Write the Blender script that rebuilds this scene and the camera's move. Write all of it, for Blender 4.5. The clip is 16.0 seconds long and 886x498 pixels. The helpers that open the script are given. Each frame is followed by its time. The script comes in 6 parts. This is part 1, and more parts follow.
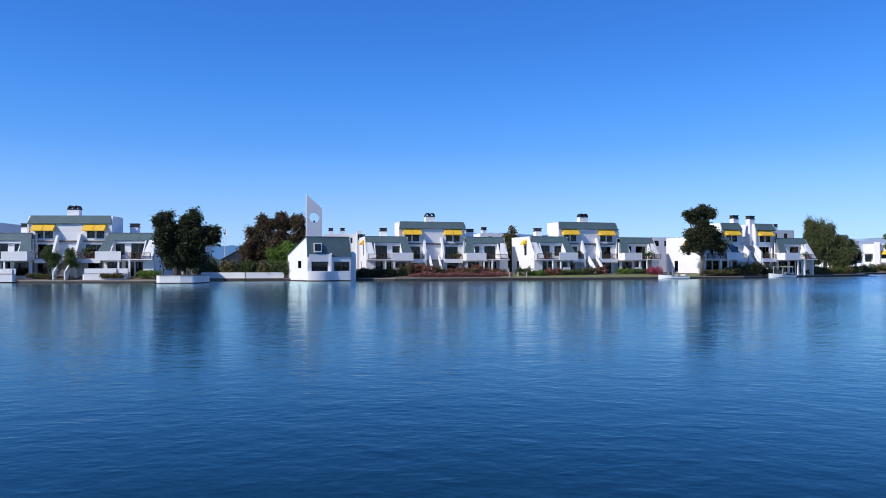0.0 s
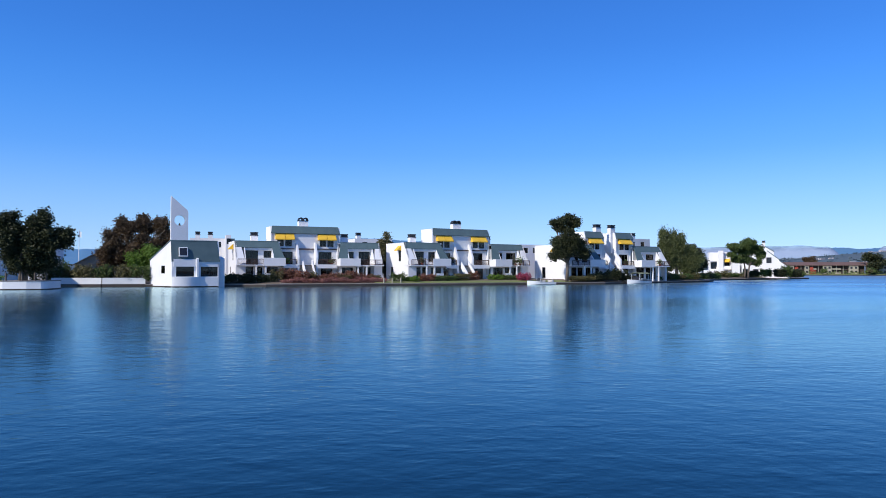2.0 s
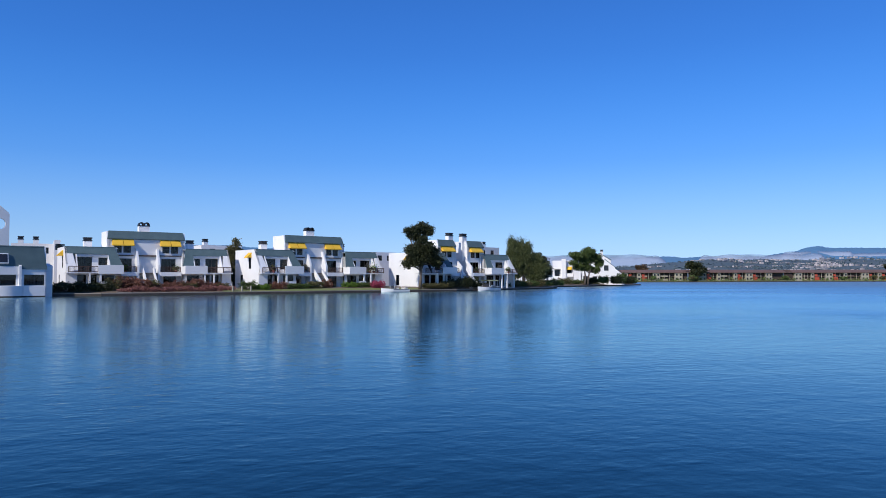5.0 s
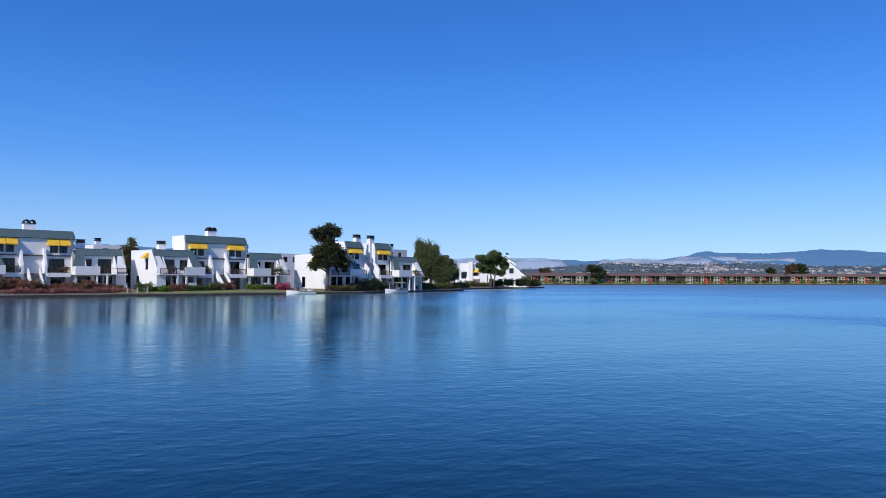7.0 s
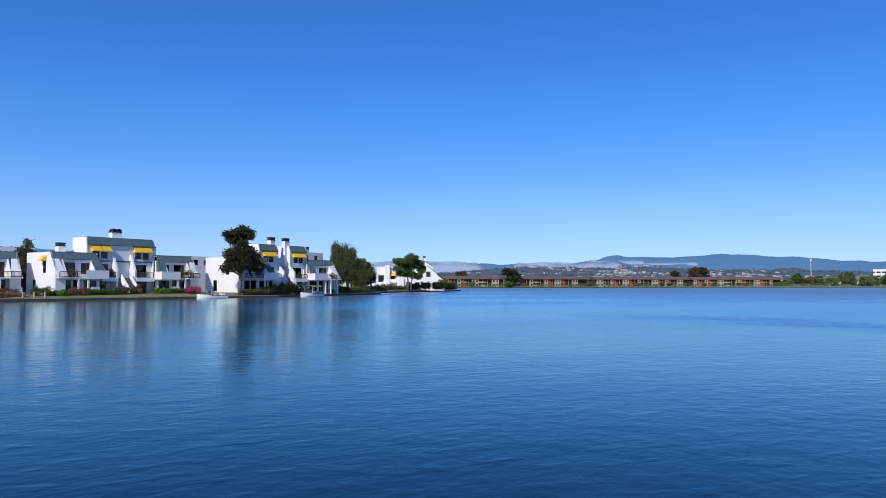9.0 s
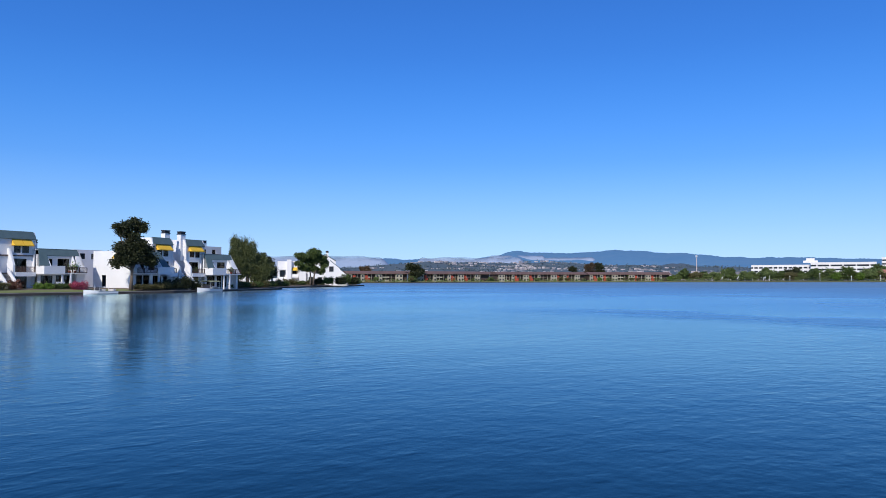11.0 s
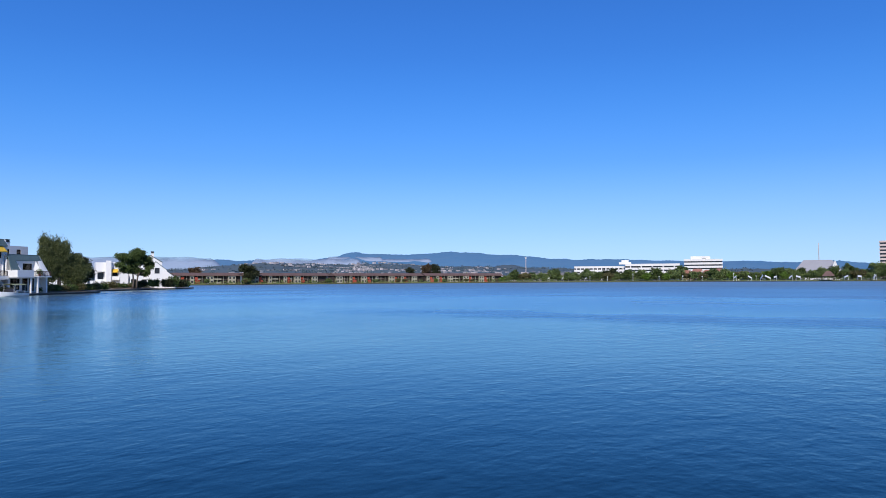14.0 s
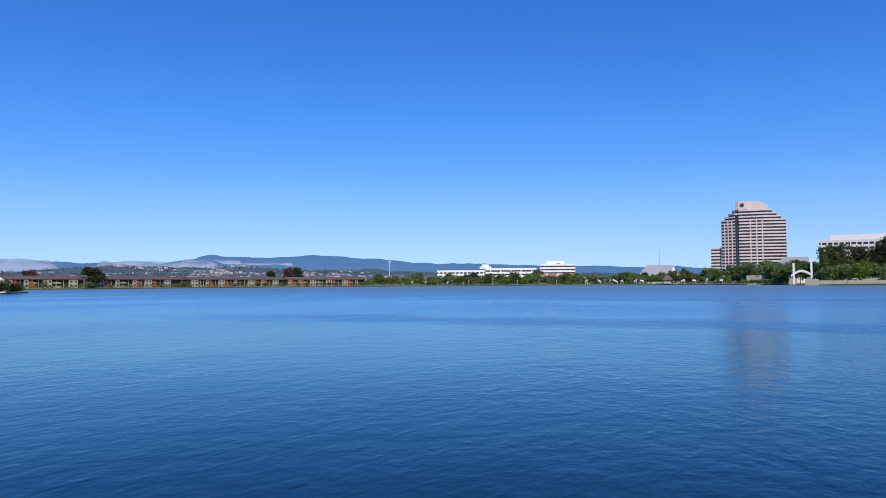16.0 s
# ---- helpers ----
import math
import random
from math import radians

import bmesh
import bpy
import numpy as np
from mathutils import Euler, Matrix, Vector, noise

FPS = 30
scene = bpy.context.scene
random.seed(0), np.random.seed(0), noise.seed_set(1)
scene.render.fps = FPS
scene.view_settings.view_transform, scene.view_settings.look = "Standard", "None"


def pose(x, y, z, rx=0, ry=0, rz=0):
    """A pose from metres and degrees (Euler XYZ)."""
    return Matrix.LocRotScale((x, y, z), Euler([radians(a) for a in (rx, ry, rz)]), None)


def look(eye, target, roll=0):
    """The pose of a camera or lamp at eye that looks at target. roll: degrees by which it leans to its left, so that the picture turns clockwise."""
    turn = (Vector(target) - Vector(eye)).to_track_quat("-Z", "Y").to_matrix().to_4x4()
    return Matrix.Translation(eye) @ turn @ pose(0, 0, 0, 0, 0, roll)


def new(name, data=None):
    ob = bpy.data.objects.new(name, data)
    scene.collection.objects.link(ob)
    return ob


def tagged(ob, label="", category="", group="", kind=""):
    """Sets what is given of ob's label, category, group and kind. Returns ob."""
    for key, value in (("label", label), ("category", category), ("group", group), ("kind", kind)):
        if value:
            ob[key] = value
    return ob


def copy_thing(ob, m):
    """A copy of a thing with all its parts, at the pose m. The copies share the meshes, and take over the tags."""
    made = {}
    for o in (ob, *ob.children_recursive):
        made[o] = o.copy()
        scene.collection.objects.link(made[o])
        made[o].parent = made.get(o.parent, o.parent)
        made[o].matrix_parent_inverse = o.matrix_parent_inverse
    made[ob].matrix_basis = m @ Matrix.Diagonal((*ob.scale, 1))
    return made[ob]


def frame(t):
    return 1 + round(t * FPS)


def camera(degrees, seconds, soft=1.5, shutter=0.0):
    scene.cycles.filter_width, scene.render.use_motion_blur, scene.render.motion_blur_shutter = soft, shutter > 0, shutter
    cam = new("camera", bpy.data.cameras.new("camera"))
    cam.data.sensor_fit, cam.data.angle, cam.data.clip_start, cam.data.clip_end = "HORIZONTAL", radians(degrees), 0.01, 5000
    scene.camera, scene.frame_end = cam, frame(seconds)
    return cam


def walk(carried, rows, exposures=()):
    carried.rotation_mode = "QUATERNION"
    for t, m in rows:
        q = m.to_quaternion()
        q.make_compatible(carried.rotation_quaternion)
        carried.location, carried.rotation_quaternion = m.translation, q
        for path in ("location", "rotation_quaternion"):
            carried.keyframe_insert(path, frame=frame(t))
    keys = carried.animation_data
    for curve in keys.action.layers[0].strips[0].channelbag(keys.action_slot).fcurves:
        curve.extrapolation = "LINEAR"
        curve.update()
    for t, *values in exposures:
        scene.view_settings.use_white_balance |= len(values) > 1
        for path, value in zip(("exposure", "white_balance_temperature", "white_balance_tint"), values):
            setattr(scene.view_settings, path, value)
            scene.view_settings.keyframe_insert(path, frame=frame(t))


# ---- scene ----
cam = camera(63.47, 16.0, soft=0.6)
PATH = [
    (0, 91.353, 0.133, 0.006),
    (0.5, 91.392, 0.041, -2.396),
    (1, 91.389, 0.013, -4.730),
    (1.5, 91.631, 0.051, -7.051),
    (2, 91.807, -0.034, -10.018),
    (2.5, 91.947, -0.064, -12.452),
    (3, 92.063, -0.134, -14.405),
    (3.5, 92.134, -0.154, -15.760),
    (4, 92.219, -0.072, -17.328),
    (6.5, 92.560, 0.024, -27.766),
    (7, 92.582, -0.086, -29.029),
    (7.5, 92.711, 0.083, -30.739),
    (8, 92.854, 0.219, -32.935),
    (8.5, 92.929, 0.319, -34.945),
    (9, 92.853, 0.022, -35.653),
    (11.5, 92.393, 0.188, -45.531),
    (12, 92.395, 0.251, -47.367),
    (12.5, 92.411, 0.193, -49.295),
    (13, 92.453, 0.228, -51.657),
    (13.5, 92.437, 0.229, -53.656),
    (14, 92.515, 0.314, -56.232),
    (14.5, 92.554, 0.339, -59.513),
    (15, 92.617, 0.344, -62.142),
    (15.5, 92.735, 0.404, -64.628),
    (16, 92.758, 0.325, -67.096),
]
walk(cam, [(t, pose(0, 0, 2.3, rx, ry, rz)) for t, rx, ry, rz in PATH], exposures=[(0, 0.15), (2.5, 0.18), (3.1, 0.16), (4, -0.03), (8, -0.02), (10, 0.0), (14, -0.01), (16, -0.04)])

# ---- world, sun ----
SUN_AZ, SUN_EL = radians(238), radians(35)
world = bpy.data.worlds.new("sky")
scene.world = world
world.use_nodes = True
wn = world.node_tree
wn.nodes.clear()
sky = wn.nodes.new("ShaderNodeTexSky")
sky.sky_type, sky.sun_disc = "NISHITA", False
sky.sun_elevation, sky.sun_rotation = SUN_EL, SUN_AZ
sky.altitude, sky.air_density, sky.dust_density, sky.ozone_density = 0, 1.0, 0.3, 1.5
# the clear sky's blue by height, pale at the horizon, with the haze glow of the sky model over it
wco = wn.nodes.new("ShaderNodeTexCoord")
wsep = wn.nodes.new("ShaderNodeSeparateXYZ")
wn.links.new(wco.outputs["Generated"], wsep.inputs[0])
ramp = wn.nodes.new("ShaderNodeValToRGB")
ramp.color_ramp.interpolation = "B_SPLINE"
stops = [(0.0, (0.45, 0.68, 0.96)), (0.07, (0.28, 0.555, 0.98)), (0.16, (0.075, 0.345, 0.98)), (0.30, (0.030, 0.20, 0.76)), (0.5, (0.02, 0.115, 0.47)), (1.0, (0.02, 0.08, 0.32))]
while len(ramp.color_ramp.elements) < len(stops):
    ramp.color_ramp.elements.new(0.5)
for e, (at, c) in zip(ramp.color_ramp.elements, stops):
    e.position, e.color = at, (*c, 1)
wn.links.new(wsep.outputs["Z"], ramp.inputs["Fac"])
bg = wn.nodes.new("ShaderNodeBackground")
bg.inputs["Strength"].default_value = 0.008
bg2 = wn.nodes.new("ShaderNodeBackground")
bg2.inputs["Strength"].default_value = 1.0
both = wn.nodes.new("ShaderNodeAddShader")
wo = wn.nodes.new("ShaderNodeOutputWorld")
wn.links.new(sky.outputs[0], bg.inputs["Color"])
# a clear sky is darkest a quarter turn from the sun
dot = wn.nodes.new("ShaderNodeVectorMath")
dot.operation = "DOT_PRODUCT"
dot.inputs[1].default_value = (math.sin(SUN_AZ) * math.cos(SUN_EL), math.cos(SUN_AZ) * math.cos(SUN_EL), math.sin(SUN_EL))
wn.links.new(wco.outputs["Generated"], dot.inputs[0])
sq = wn.nodes.new("ShaderNodeMath")
sq.operation = "POWER"
sq.inputs[1].default_value = 2.0
ab = wn.nodes.new("ShaderNodeMath")
ab.operation = "ABSOLUTE"
wn.links.new(dot.outputs["Value"], ab.inputs[0])
wn.links.new(ab.outputs[0], sq.inputs[0])
phase = wn.nodes.new("ShaderNodeMath")
phase.operation = "MULTIPLY_ADD"
phase.inputs[1].default_value, phase.inputs[2].default_value = 0.38, 0.87
wn.links.new(sq.outputs[0], phase.inputs[0])
wn.links.new(phase.outputs[0], bg2.inputs["Strength"])
wn.links.new(ramp.outputs[0], bg2.inputs["Color"])
wn.links.new(bg.outputs[0], both.inputs[0])
wn.links.new(bg2.outputs[0], both.inputs[1])
wn.links.new(both.outputs[0], wo.inputs["Surface"])
sun = new("sun", bpy.data.lights.new("sun", "SUN"))
sun.data.energy, sun.data.angle, sun.data.color = 3.9, radians(0.5), (1.0, 0.95, 0.88)
sun_dir = Vector((math.sin(SUN_AZ) * math.cos(SUN_EL), math.cos(SUN_AZ) * math.cos(SUN_EL), math.sin(SUN_EL)))
sun.matrix_world = look((0, 0, 60), Vector((0, 0, 60)) - sun_dir)


# ---- materials ----
def mat(name, a, b=None, rough=0.7, scale=1.0, fine=12.0, bump=0.0, metal=0.0, vary=0.0, streak=1.0, spec=0.5):
    """Two colours mixed by coarse and fine noise at world size, fine relief, and a little change from object to object."""
    m = bpy.data.materials.new(name)
    m.use_nodes = True
    nt = m.node_tree
    p = nt.nodes["Principled BSDF"]
    p.inputs["Roughness"].default_value = rough
    p.inputs["Metallic"].default_value = metal
    p.inputs["Specular IOR Level"].default_value = spec
    b = b or tuple(c * 0.8 for c in a)
    co = nt.nodes.new("ShaderNodeTexCoord")
    mp = nt.nodes.new("ShaderNodeMapping")
    mp.inputs["Scale"].default_value = (1, 1, streak)
    nt.links.new(co.outputs["Object"], mp.inputs["Vector"])
    n1 = nt.nodes.new("ShaderNodeTexNoise")
    n1.inputs["Scale"].default_value, n1.inputs["Detail"].default_value = scale, 4
    n2 = nt.nodes.new("ShaderNodeTexNoise")
    n2.inputs["Scale"].default_value, n2.inputs["Detail"].default_value = fine, 3
    for n in (n1, n2):
        nt.links.new(mp.outputs[0], n.inputs["Vector"])
    add = nt.nodes.new("ShaderNodeMath")
    add.operation = "ADD"
    nt.links.new(n1.outputs["Fac"], add.inputs[0])
    nt.links.new(n2.outputs["Fac"], add.inputs[1])
    rng = nt.nodes.new("ShaderNodeMapRange")
    rng.inputs["From Min"].default_value, rng.inputs["From Max"].default_value = 0.7, 1.3
    nt.links.new(add.outputs[0], rng.inputs["Value"])
    mix = nt.nodes.new("ShaderNodeMix")
    mix.data_type = "RGBA"
    mix.inputs["A"].default_value, mix.inputs["B"].default_value = (*a, 1), (*b, 1)
    nt.links.new(rng.outputs[0], mix.inputs["Factor"])
    out = mix.outputs["Result"]
    if vary:
        info = nt.nodes.new("ShaderNodeObjectInfo")
        hs = nt.nodes.new("ShaderNodeHueSaturation")
        r2 = nt.nodes.new("ShaderNodeMapRange")
        r2.inputs["To Min"].default_value, r2.inputs["To Max"].default_value = 1 - vary, 1 + vary
        nt.links.new(info.outputs["Random"], r2.inputs["Value"])
        nt.links.new(r2.outputs[0], hs.inputs["Value"])
        nt.links.new(out, hs.inputs["Color"])
        out = hs.outputs[0]
    nt.links.new(out, p.inputs["Base Color"])
    if bump:
        bp = nt.nodes.new("ShaderNodeBump")
        bp.inputs["Strength"].default_value, bp.inputs["Distance"].default_value = bump, 0.05
        nt.links.new(n2.outputs["Fac"], bp.inputs["Height"])
        nt.links.new(bp.outputs[0], p.inputs["Normal"])
    return m


def leaf_mat(name, a, b, light=0.25):
    """Leaves: colour changes from leaf to leaf, some light shines through."""
    m = bpy.data.materials.new(name)
    m.use_nodes = True
    nt = m.node_tree
    p = nt.nodes["Principled BSDF"]
    p.inputs["Roughness"].default_value = 0.55
    p.inputs["Specular IOR Level"].default_value = 0.25
    geo = nt.nodes.new("ShaderNodeNewGeometry")
    ramp = nt.nodes.new("ShaderNodeMix")
    ramp.data_type = "RGBA"
    ramp.inputs["A"].default_value, ramp.inputs["B"].default_value = (*a, 1), (*b, 1)
    nt.links.new(geo.outputs["Random Per Island"], ramp.inputs["Factor"])
    nt.links.new(ramp.outputs["Result"], p.inputs["Base Color"])
    tr = nt.nodes.new("ShaderNodeBsdfTranslucent")
    nt.links.new(ramp.outputs["Result"], tr.inputs["Color"])
    mx = nt.nodes.new("ShaderNodeMixShader")
    mx.inputs["Fac"].default_value = light
    nt.links.new(p.outputs[0], mx.inputs[1])
    nt.links.new(tr.outputs[0], mx.inputs[2])
    nt.links.new(mx.outputs[0], nt.nodes["Material Output"].inputs["Surface"])
    return m


def glass_mat(name, tint=(0.36, 0.38, 0.4)):
    m = bpy.data.materials.new(name)
    m.use_nodes = True
    nt = m.node_tree
    nt.nodes.remove(nt.nodes["Principled BSDF"])
    tr = nt.nodes.new("ShaderNodeBsdfTransparent")
    tr.inputs["Color"].default_value = (*tint, 1)
    gl = nt.nodes.new("ShaderNodeBsdfGlossy")
    gl.inputs["Roughness"].default_value = 0.03
    fr = nt.nodes.new("ShaderNodeFresnel")
    fr.inputs["IOR"].default_value = 1.5
    mx = nt.nodes.new("ShaderNodeMixShader")
    nt.links.new(fr.outputs[0], mx.inputs["Fac"])
    nt.links.new(tr.outputs[0], mx.inputs[1])
    nt.links.new(gl.outputs[0], mx.inputs[2])
    nt.links.new(mx.outputs[0], nt.nodes["Material Output"].inputs["Surface"])
    return m


def water_mat():
    """Lagoon water: a dark blue-green body under a mirror broken by short wind ripples, livelier out on the open water."""
    m = bpy.data.materials.new("lagoon_water")
    m.use_nodes = True
    nt = m.node_tree
    nt.nodes.remove(nt.nodes["Principled BSDF"])

    def node(kind, **settings):
        n = nt.nodes.new(kind)
        for key, value in settings.items():
            n.inputs[key.replace("_", " ")].default_value = value
        return n

    def math_node(op, a, b):
        n = nt.nodes.new("ShaderNodeMath")
        n.operation = op
        for i, q in enumerate((a, b)):
            if isinstance(q, (int, float)):
                n.inputs[i].default_value = q
            else:
                nt.links.new(q, n.inputs[i])
        return n.outputs[0]

    geo = node("ShaderNodeNewGeometry")

    def ripple(scale, stretch, turn, detail=2.0):
        mp = node("ShaderNodeMapping", Rotation=(0, 0, radians(turn)), Scale=(1, stretch, 1))
        n = node("ShaderNodeTexNoise", Scale=scale, Detail=detail)
        nt.links.new(geo.outputs["Position"], mp.inputs["Vector"])
        nt.links.new(mp.outputs[0], n.inputs["Vector"])
        return n.outputs["Fac"]

    def span(value, lo, hi, to_lo, to_hi):
        n = node("ShaderNodeMapRange", From_Min=lo, From_Max=hi, To_Min=to_lo, To_Max=to_hi)
        nt.links.new(value, n.inputs["Value"])
        return n.outputs[0]

    height = None
    for scale, stretch, turn, weight in RIPPLES:
        h = math_node("MULTIPLY", ripple(scale, stretch, turn), weight)
        height = h if height is None else math_node("ADD", height, h)
    # lone steeper wavelets
    height = math_node("ADD", height, span(ripple(1.1, 2.2, 62), 0.56, 0.85, 0.0, 0.0055))
    # breezy patches tens of metres across, and a calm lee under the houses
    patch = span(ripple(0.022, 1.6, -30, 3.0), 0.36, 0.64, 0.62, 1.4)
    sep = node("ShaderNodeSeparateXYZ")
    nt.links.new(geo.outputs["Position"], sep.inputs[0])
    open_water = span(sep.outputs["X"], 20, 170, 1.0, LIVELY)
    # two lanes of darker, ruffled water where a gust crosses the lagoon
    wander = math_node("MULTIPLY", ripple(0.09, 1.0, 0, 4.0), 14.0)
    lanes = None
    for middle, half in ((50.0, 5.5), (108.0, 7.0)):
        off = math_node("ABSOLUTE", math_node("SUBTRACT", math_node("ADD", sep.outputs["X"], wander), middle), 0.0)
        lane = math_node("MULTIPLY", span(off, 0.3 * half, half, 1.0, 0.0), span(sep.outputs["Y"], 22, 48, 1.0, 0.0))
        lanes = lane if lanes is None else math_node("ADD", lanes, lane)
    gust = math_node("MULTIPLY_ADD", lanes, 1.3)
    gust.node.inputs[2].default_value = 1.0
    height = math_node("MULTIPLY", height, math_node("MULTIPLY", gust, math_node("MULTIPLY", patch, open_water)))
    bp = node("ShaderNodeBump", Distance=1.0, Strength=1.0)
    nt.links.new(height, bp.inputs["Height"])
    body = node("ShaderNodeBsdfDiffuse", Color=(0.001, 0.0135, 0.019, 1))
    mirror = node("ShaderNodeBsdfGlossy", Color=(0.785, 0.985, 1.0, 1))
    # ripples too small to shape one by one
    rough = math_node("ADD", span(sep.outputs["X"], 15, 75, 0.14, 0.25), span(sep.outputs["X"], 75, 240, 0.0, 0.20))
    rough = math_node("ADD", rough, math_node("MULTIPLY", lanes, 0.10))
    nt.links.new(math_node("MULTIPLY", rough, span(patch, 0.62, 1.4, 0.85, 1.15)), mirror.inputs["Roughness"])
    fr = node("ShaderNodeFresnel", IOR=1.34)
    mx = node("ShaderNodeMixShader")
    # a ruffled surface mirrors less at a flat angle than a still one
    nt.links.new(math_node("MULTIPLY", fr.outputs[0], span(sep.outputs["X"], 60, 240, 1.0, 0.74)), mx.inputs[0])
    nt.links.new(body.outputs[0], mx.inputs[1])
    nt.links.new(mirror.outputs[0], mx.inputs[2])
    nt.links.new(mx.outputs[0], nt.nodes["Material Output"].inputs["Surface"])
    for q in (mirror, body, fr):
        nt.links.new(bp.outputs[0], q.inputs["Normal"])
    return m


# ripples: scale, stretch, turn in degrees, height in metres
RIPPLES = ((0.16, 1.7, -25, 0.02), (0.55, 1.4, 25, 0.012), (1.7, 1.25, 55, 0.012), (4.6, 1.2, 20, 0.0045), (11.0, 1.2, 70, 0.0006))
LIVELY = 2.4
WHITE = mat("white_painted_siding", (0.82, 0.81, 0.80), (0.74, 0.73, 0.72), 0.75, 0.5, 9, 0.15)
ROOF = mat("grey_green_shingle", (0.10, 0.155, 0.165), (0.065, 0.11, 0.12), 0.8, 0.8, 14, 0.5)
YELLOW = mat("yellow_canvas", (0.86, 0.52, 0.045), (0.78, 0.44, 0.035), 0.85, 1.5, 20, 0.1)
FRAME = mat("dark_bronze_frame", (0.035, 0.032, 0.03), (0.05, 0.045, 0.04), 0.45)
GLASS = glass_mat("window_glass")
CURTAIN = mat("pale_curtain", (0.55, 0.52, 0.47), (0.45, 0.43, 0.40), 0.9, 2, 9)
# the rooms' dimness is put into this colour, so the windows read dark
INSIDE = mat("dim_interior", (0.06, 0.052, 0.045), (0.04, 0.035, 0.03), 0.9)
RAIL = mat("brown_stained_rail", (0.10, 0.055, 0.04), (0.07, 0.04, 0.03), 0.7)
LEDGE = mat("brown_ledge", (0.13, 0.085, 0.07), (0.09, 0.06, 0.05), 0.8)
BLACK = mat("black_metal_cap", (0.025, 0.027, 0.03), (0.04, 0.04, 0.042), 0.5, metal=0.3)
BARK = mat("bark", (0.16, 0.12, 0.09), (0.09, 0.07, 0.055), 0.9, 2, 12, 0.8, streak=0.3)
PALEBARK = mat("pale_bark", (0.36, 0.31, 0.26), (0.22, 0.18, 0.15), 0.9, 2, 12, 0.6, streak=0.3)
GRASS = mat("lawn", (0.14, 0.19, 0.045), (0.22, 0.22, 0.08), 0.95, 0.35, 4, 0.6)
SOIL = mat("dry_ground", (0.20, 0.15, 0.10), (0.12, 0.09, 0.06), 0.95, 0.3, 3, 0.6)
STONE = mat("weathered_concrete_edge", (0.34, 0.30, 0.26), (0.20, 0.17, 0.15), 0.9, 0.8, 8, 0.5)
BULK = mat("dark_timber_bulkhead", (0.07, 0.055, 0.045), (0.04, 0.033, 0.03), 0.85, 1, 7, 0.6)
TAN = mat("tan_stucco", (0.38, 0.34, 0.26), (0.31, 0.28, 0.21), 0.9, 0.2, 3)
BROWNROOF = mat("brown_roof", (0.17, 0.10, 0.085), (0.12, 0.075, 0.065), 0.9, 0.2, 2)
REDDOOR = mat("red_panel", (0.44, 0.075, 0.04), (0.36, 0.06, 0.035), 0.8)
DARKWALL = mat("dark_brown_siding", (0.075, 0.05, 0.04), (0.05, 0.036, 0.03), 0.9)
PINK = mat("pinkish_precast", (0.68, 0.56, 0.51), (0.62, 0.50, 0.46), 0.85, 0.1, 1)
DARKGLASS = mat("dark_office_glass", (0.02, 0.022, 0.028), (0.035, 0.035, 0.04), 0.12)
LAKEBED = mat("lagoon_bed", (0.05, 0.05, 0.04), (0.03, 0.03, 0.03), 0.95, 0.05)
HULL = mat("white_gelcoat", (0.78, 0.78, 0.77), (0.7, 0.7, 0.69), 0.3)
L_DARK = leaf_mat("dark_foliage", (0.022, 0.030, 0.013), (0.060, 0.066, 0.027), 0.2)
L_BROWN = leaf_mat("brownish_foliage", (0.066, 0.046, 0.026), (0.15, 0.098, 0.055), 0.25)
L_GREEN = leaf_mat("green_foliage", (0.055, 0.088, 0.022), (0.12, 0.16, 0.048), 0.25)
L_LIME = leaf_mat("bright_green_foliage", (0.09, 0.17, 0.02), (0.17, 0.26, 0.05), 0.3)
L_FAR = leaf_mat("sunlit_green_foliage", (0.11, 0.16, 0.05), (0.21, 0.26, 0.09), 0.3)
# far leaves carry the distance haze in their colour, shifted to pale blue
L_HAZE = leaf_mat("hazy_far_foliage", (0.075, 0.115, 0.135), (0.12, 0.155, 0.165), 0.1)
L_ROSE = leaf_mat("rosy_foliage", (0.24, 0.10, 0.085), (0.38, 0.18, 0.15), 0.25)
L_RED = leaf_mat("rusty_red_foliage", (0.15, 0.07, 0.04), (0.30, 0.13, 0.09), 0.25)
L_PINK = leaf_mat("magenta_blossom", (0.35, 0.05, 0.10), (0.48, 0.10, 0.16), 0.25)
L_OLIVE = leaf_mat("olive_foliage", (0.09, 0.088, 0.033), (0.175, 0.15, 0.065), 0.2)


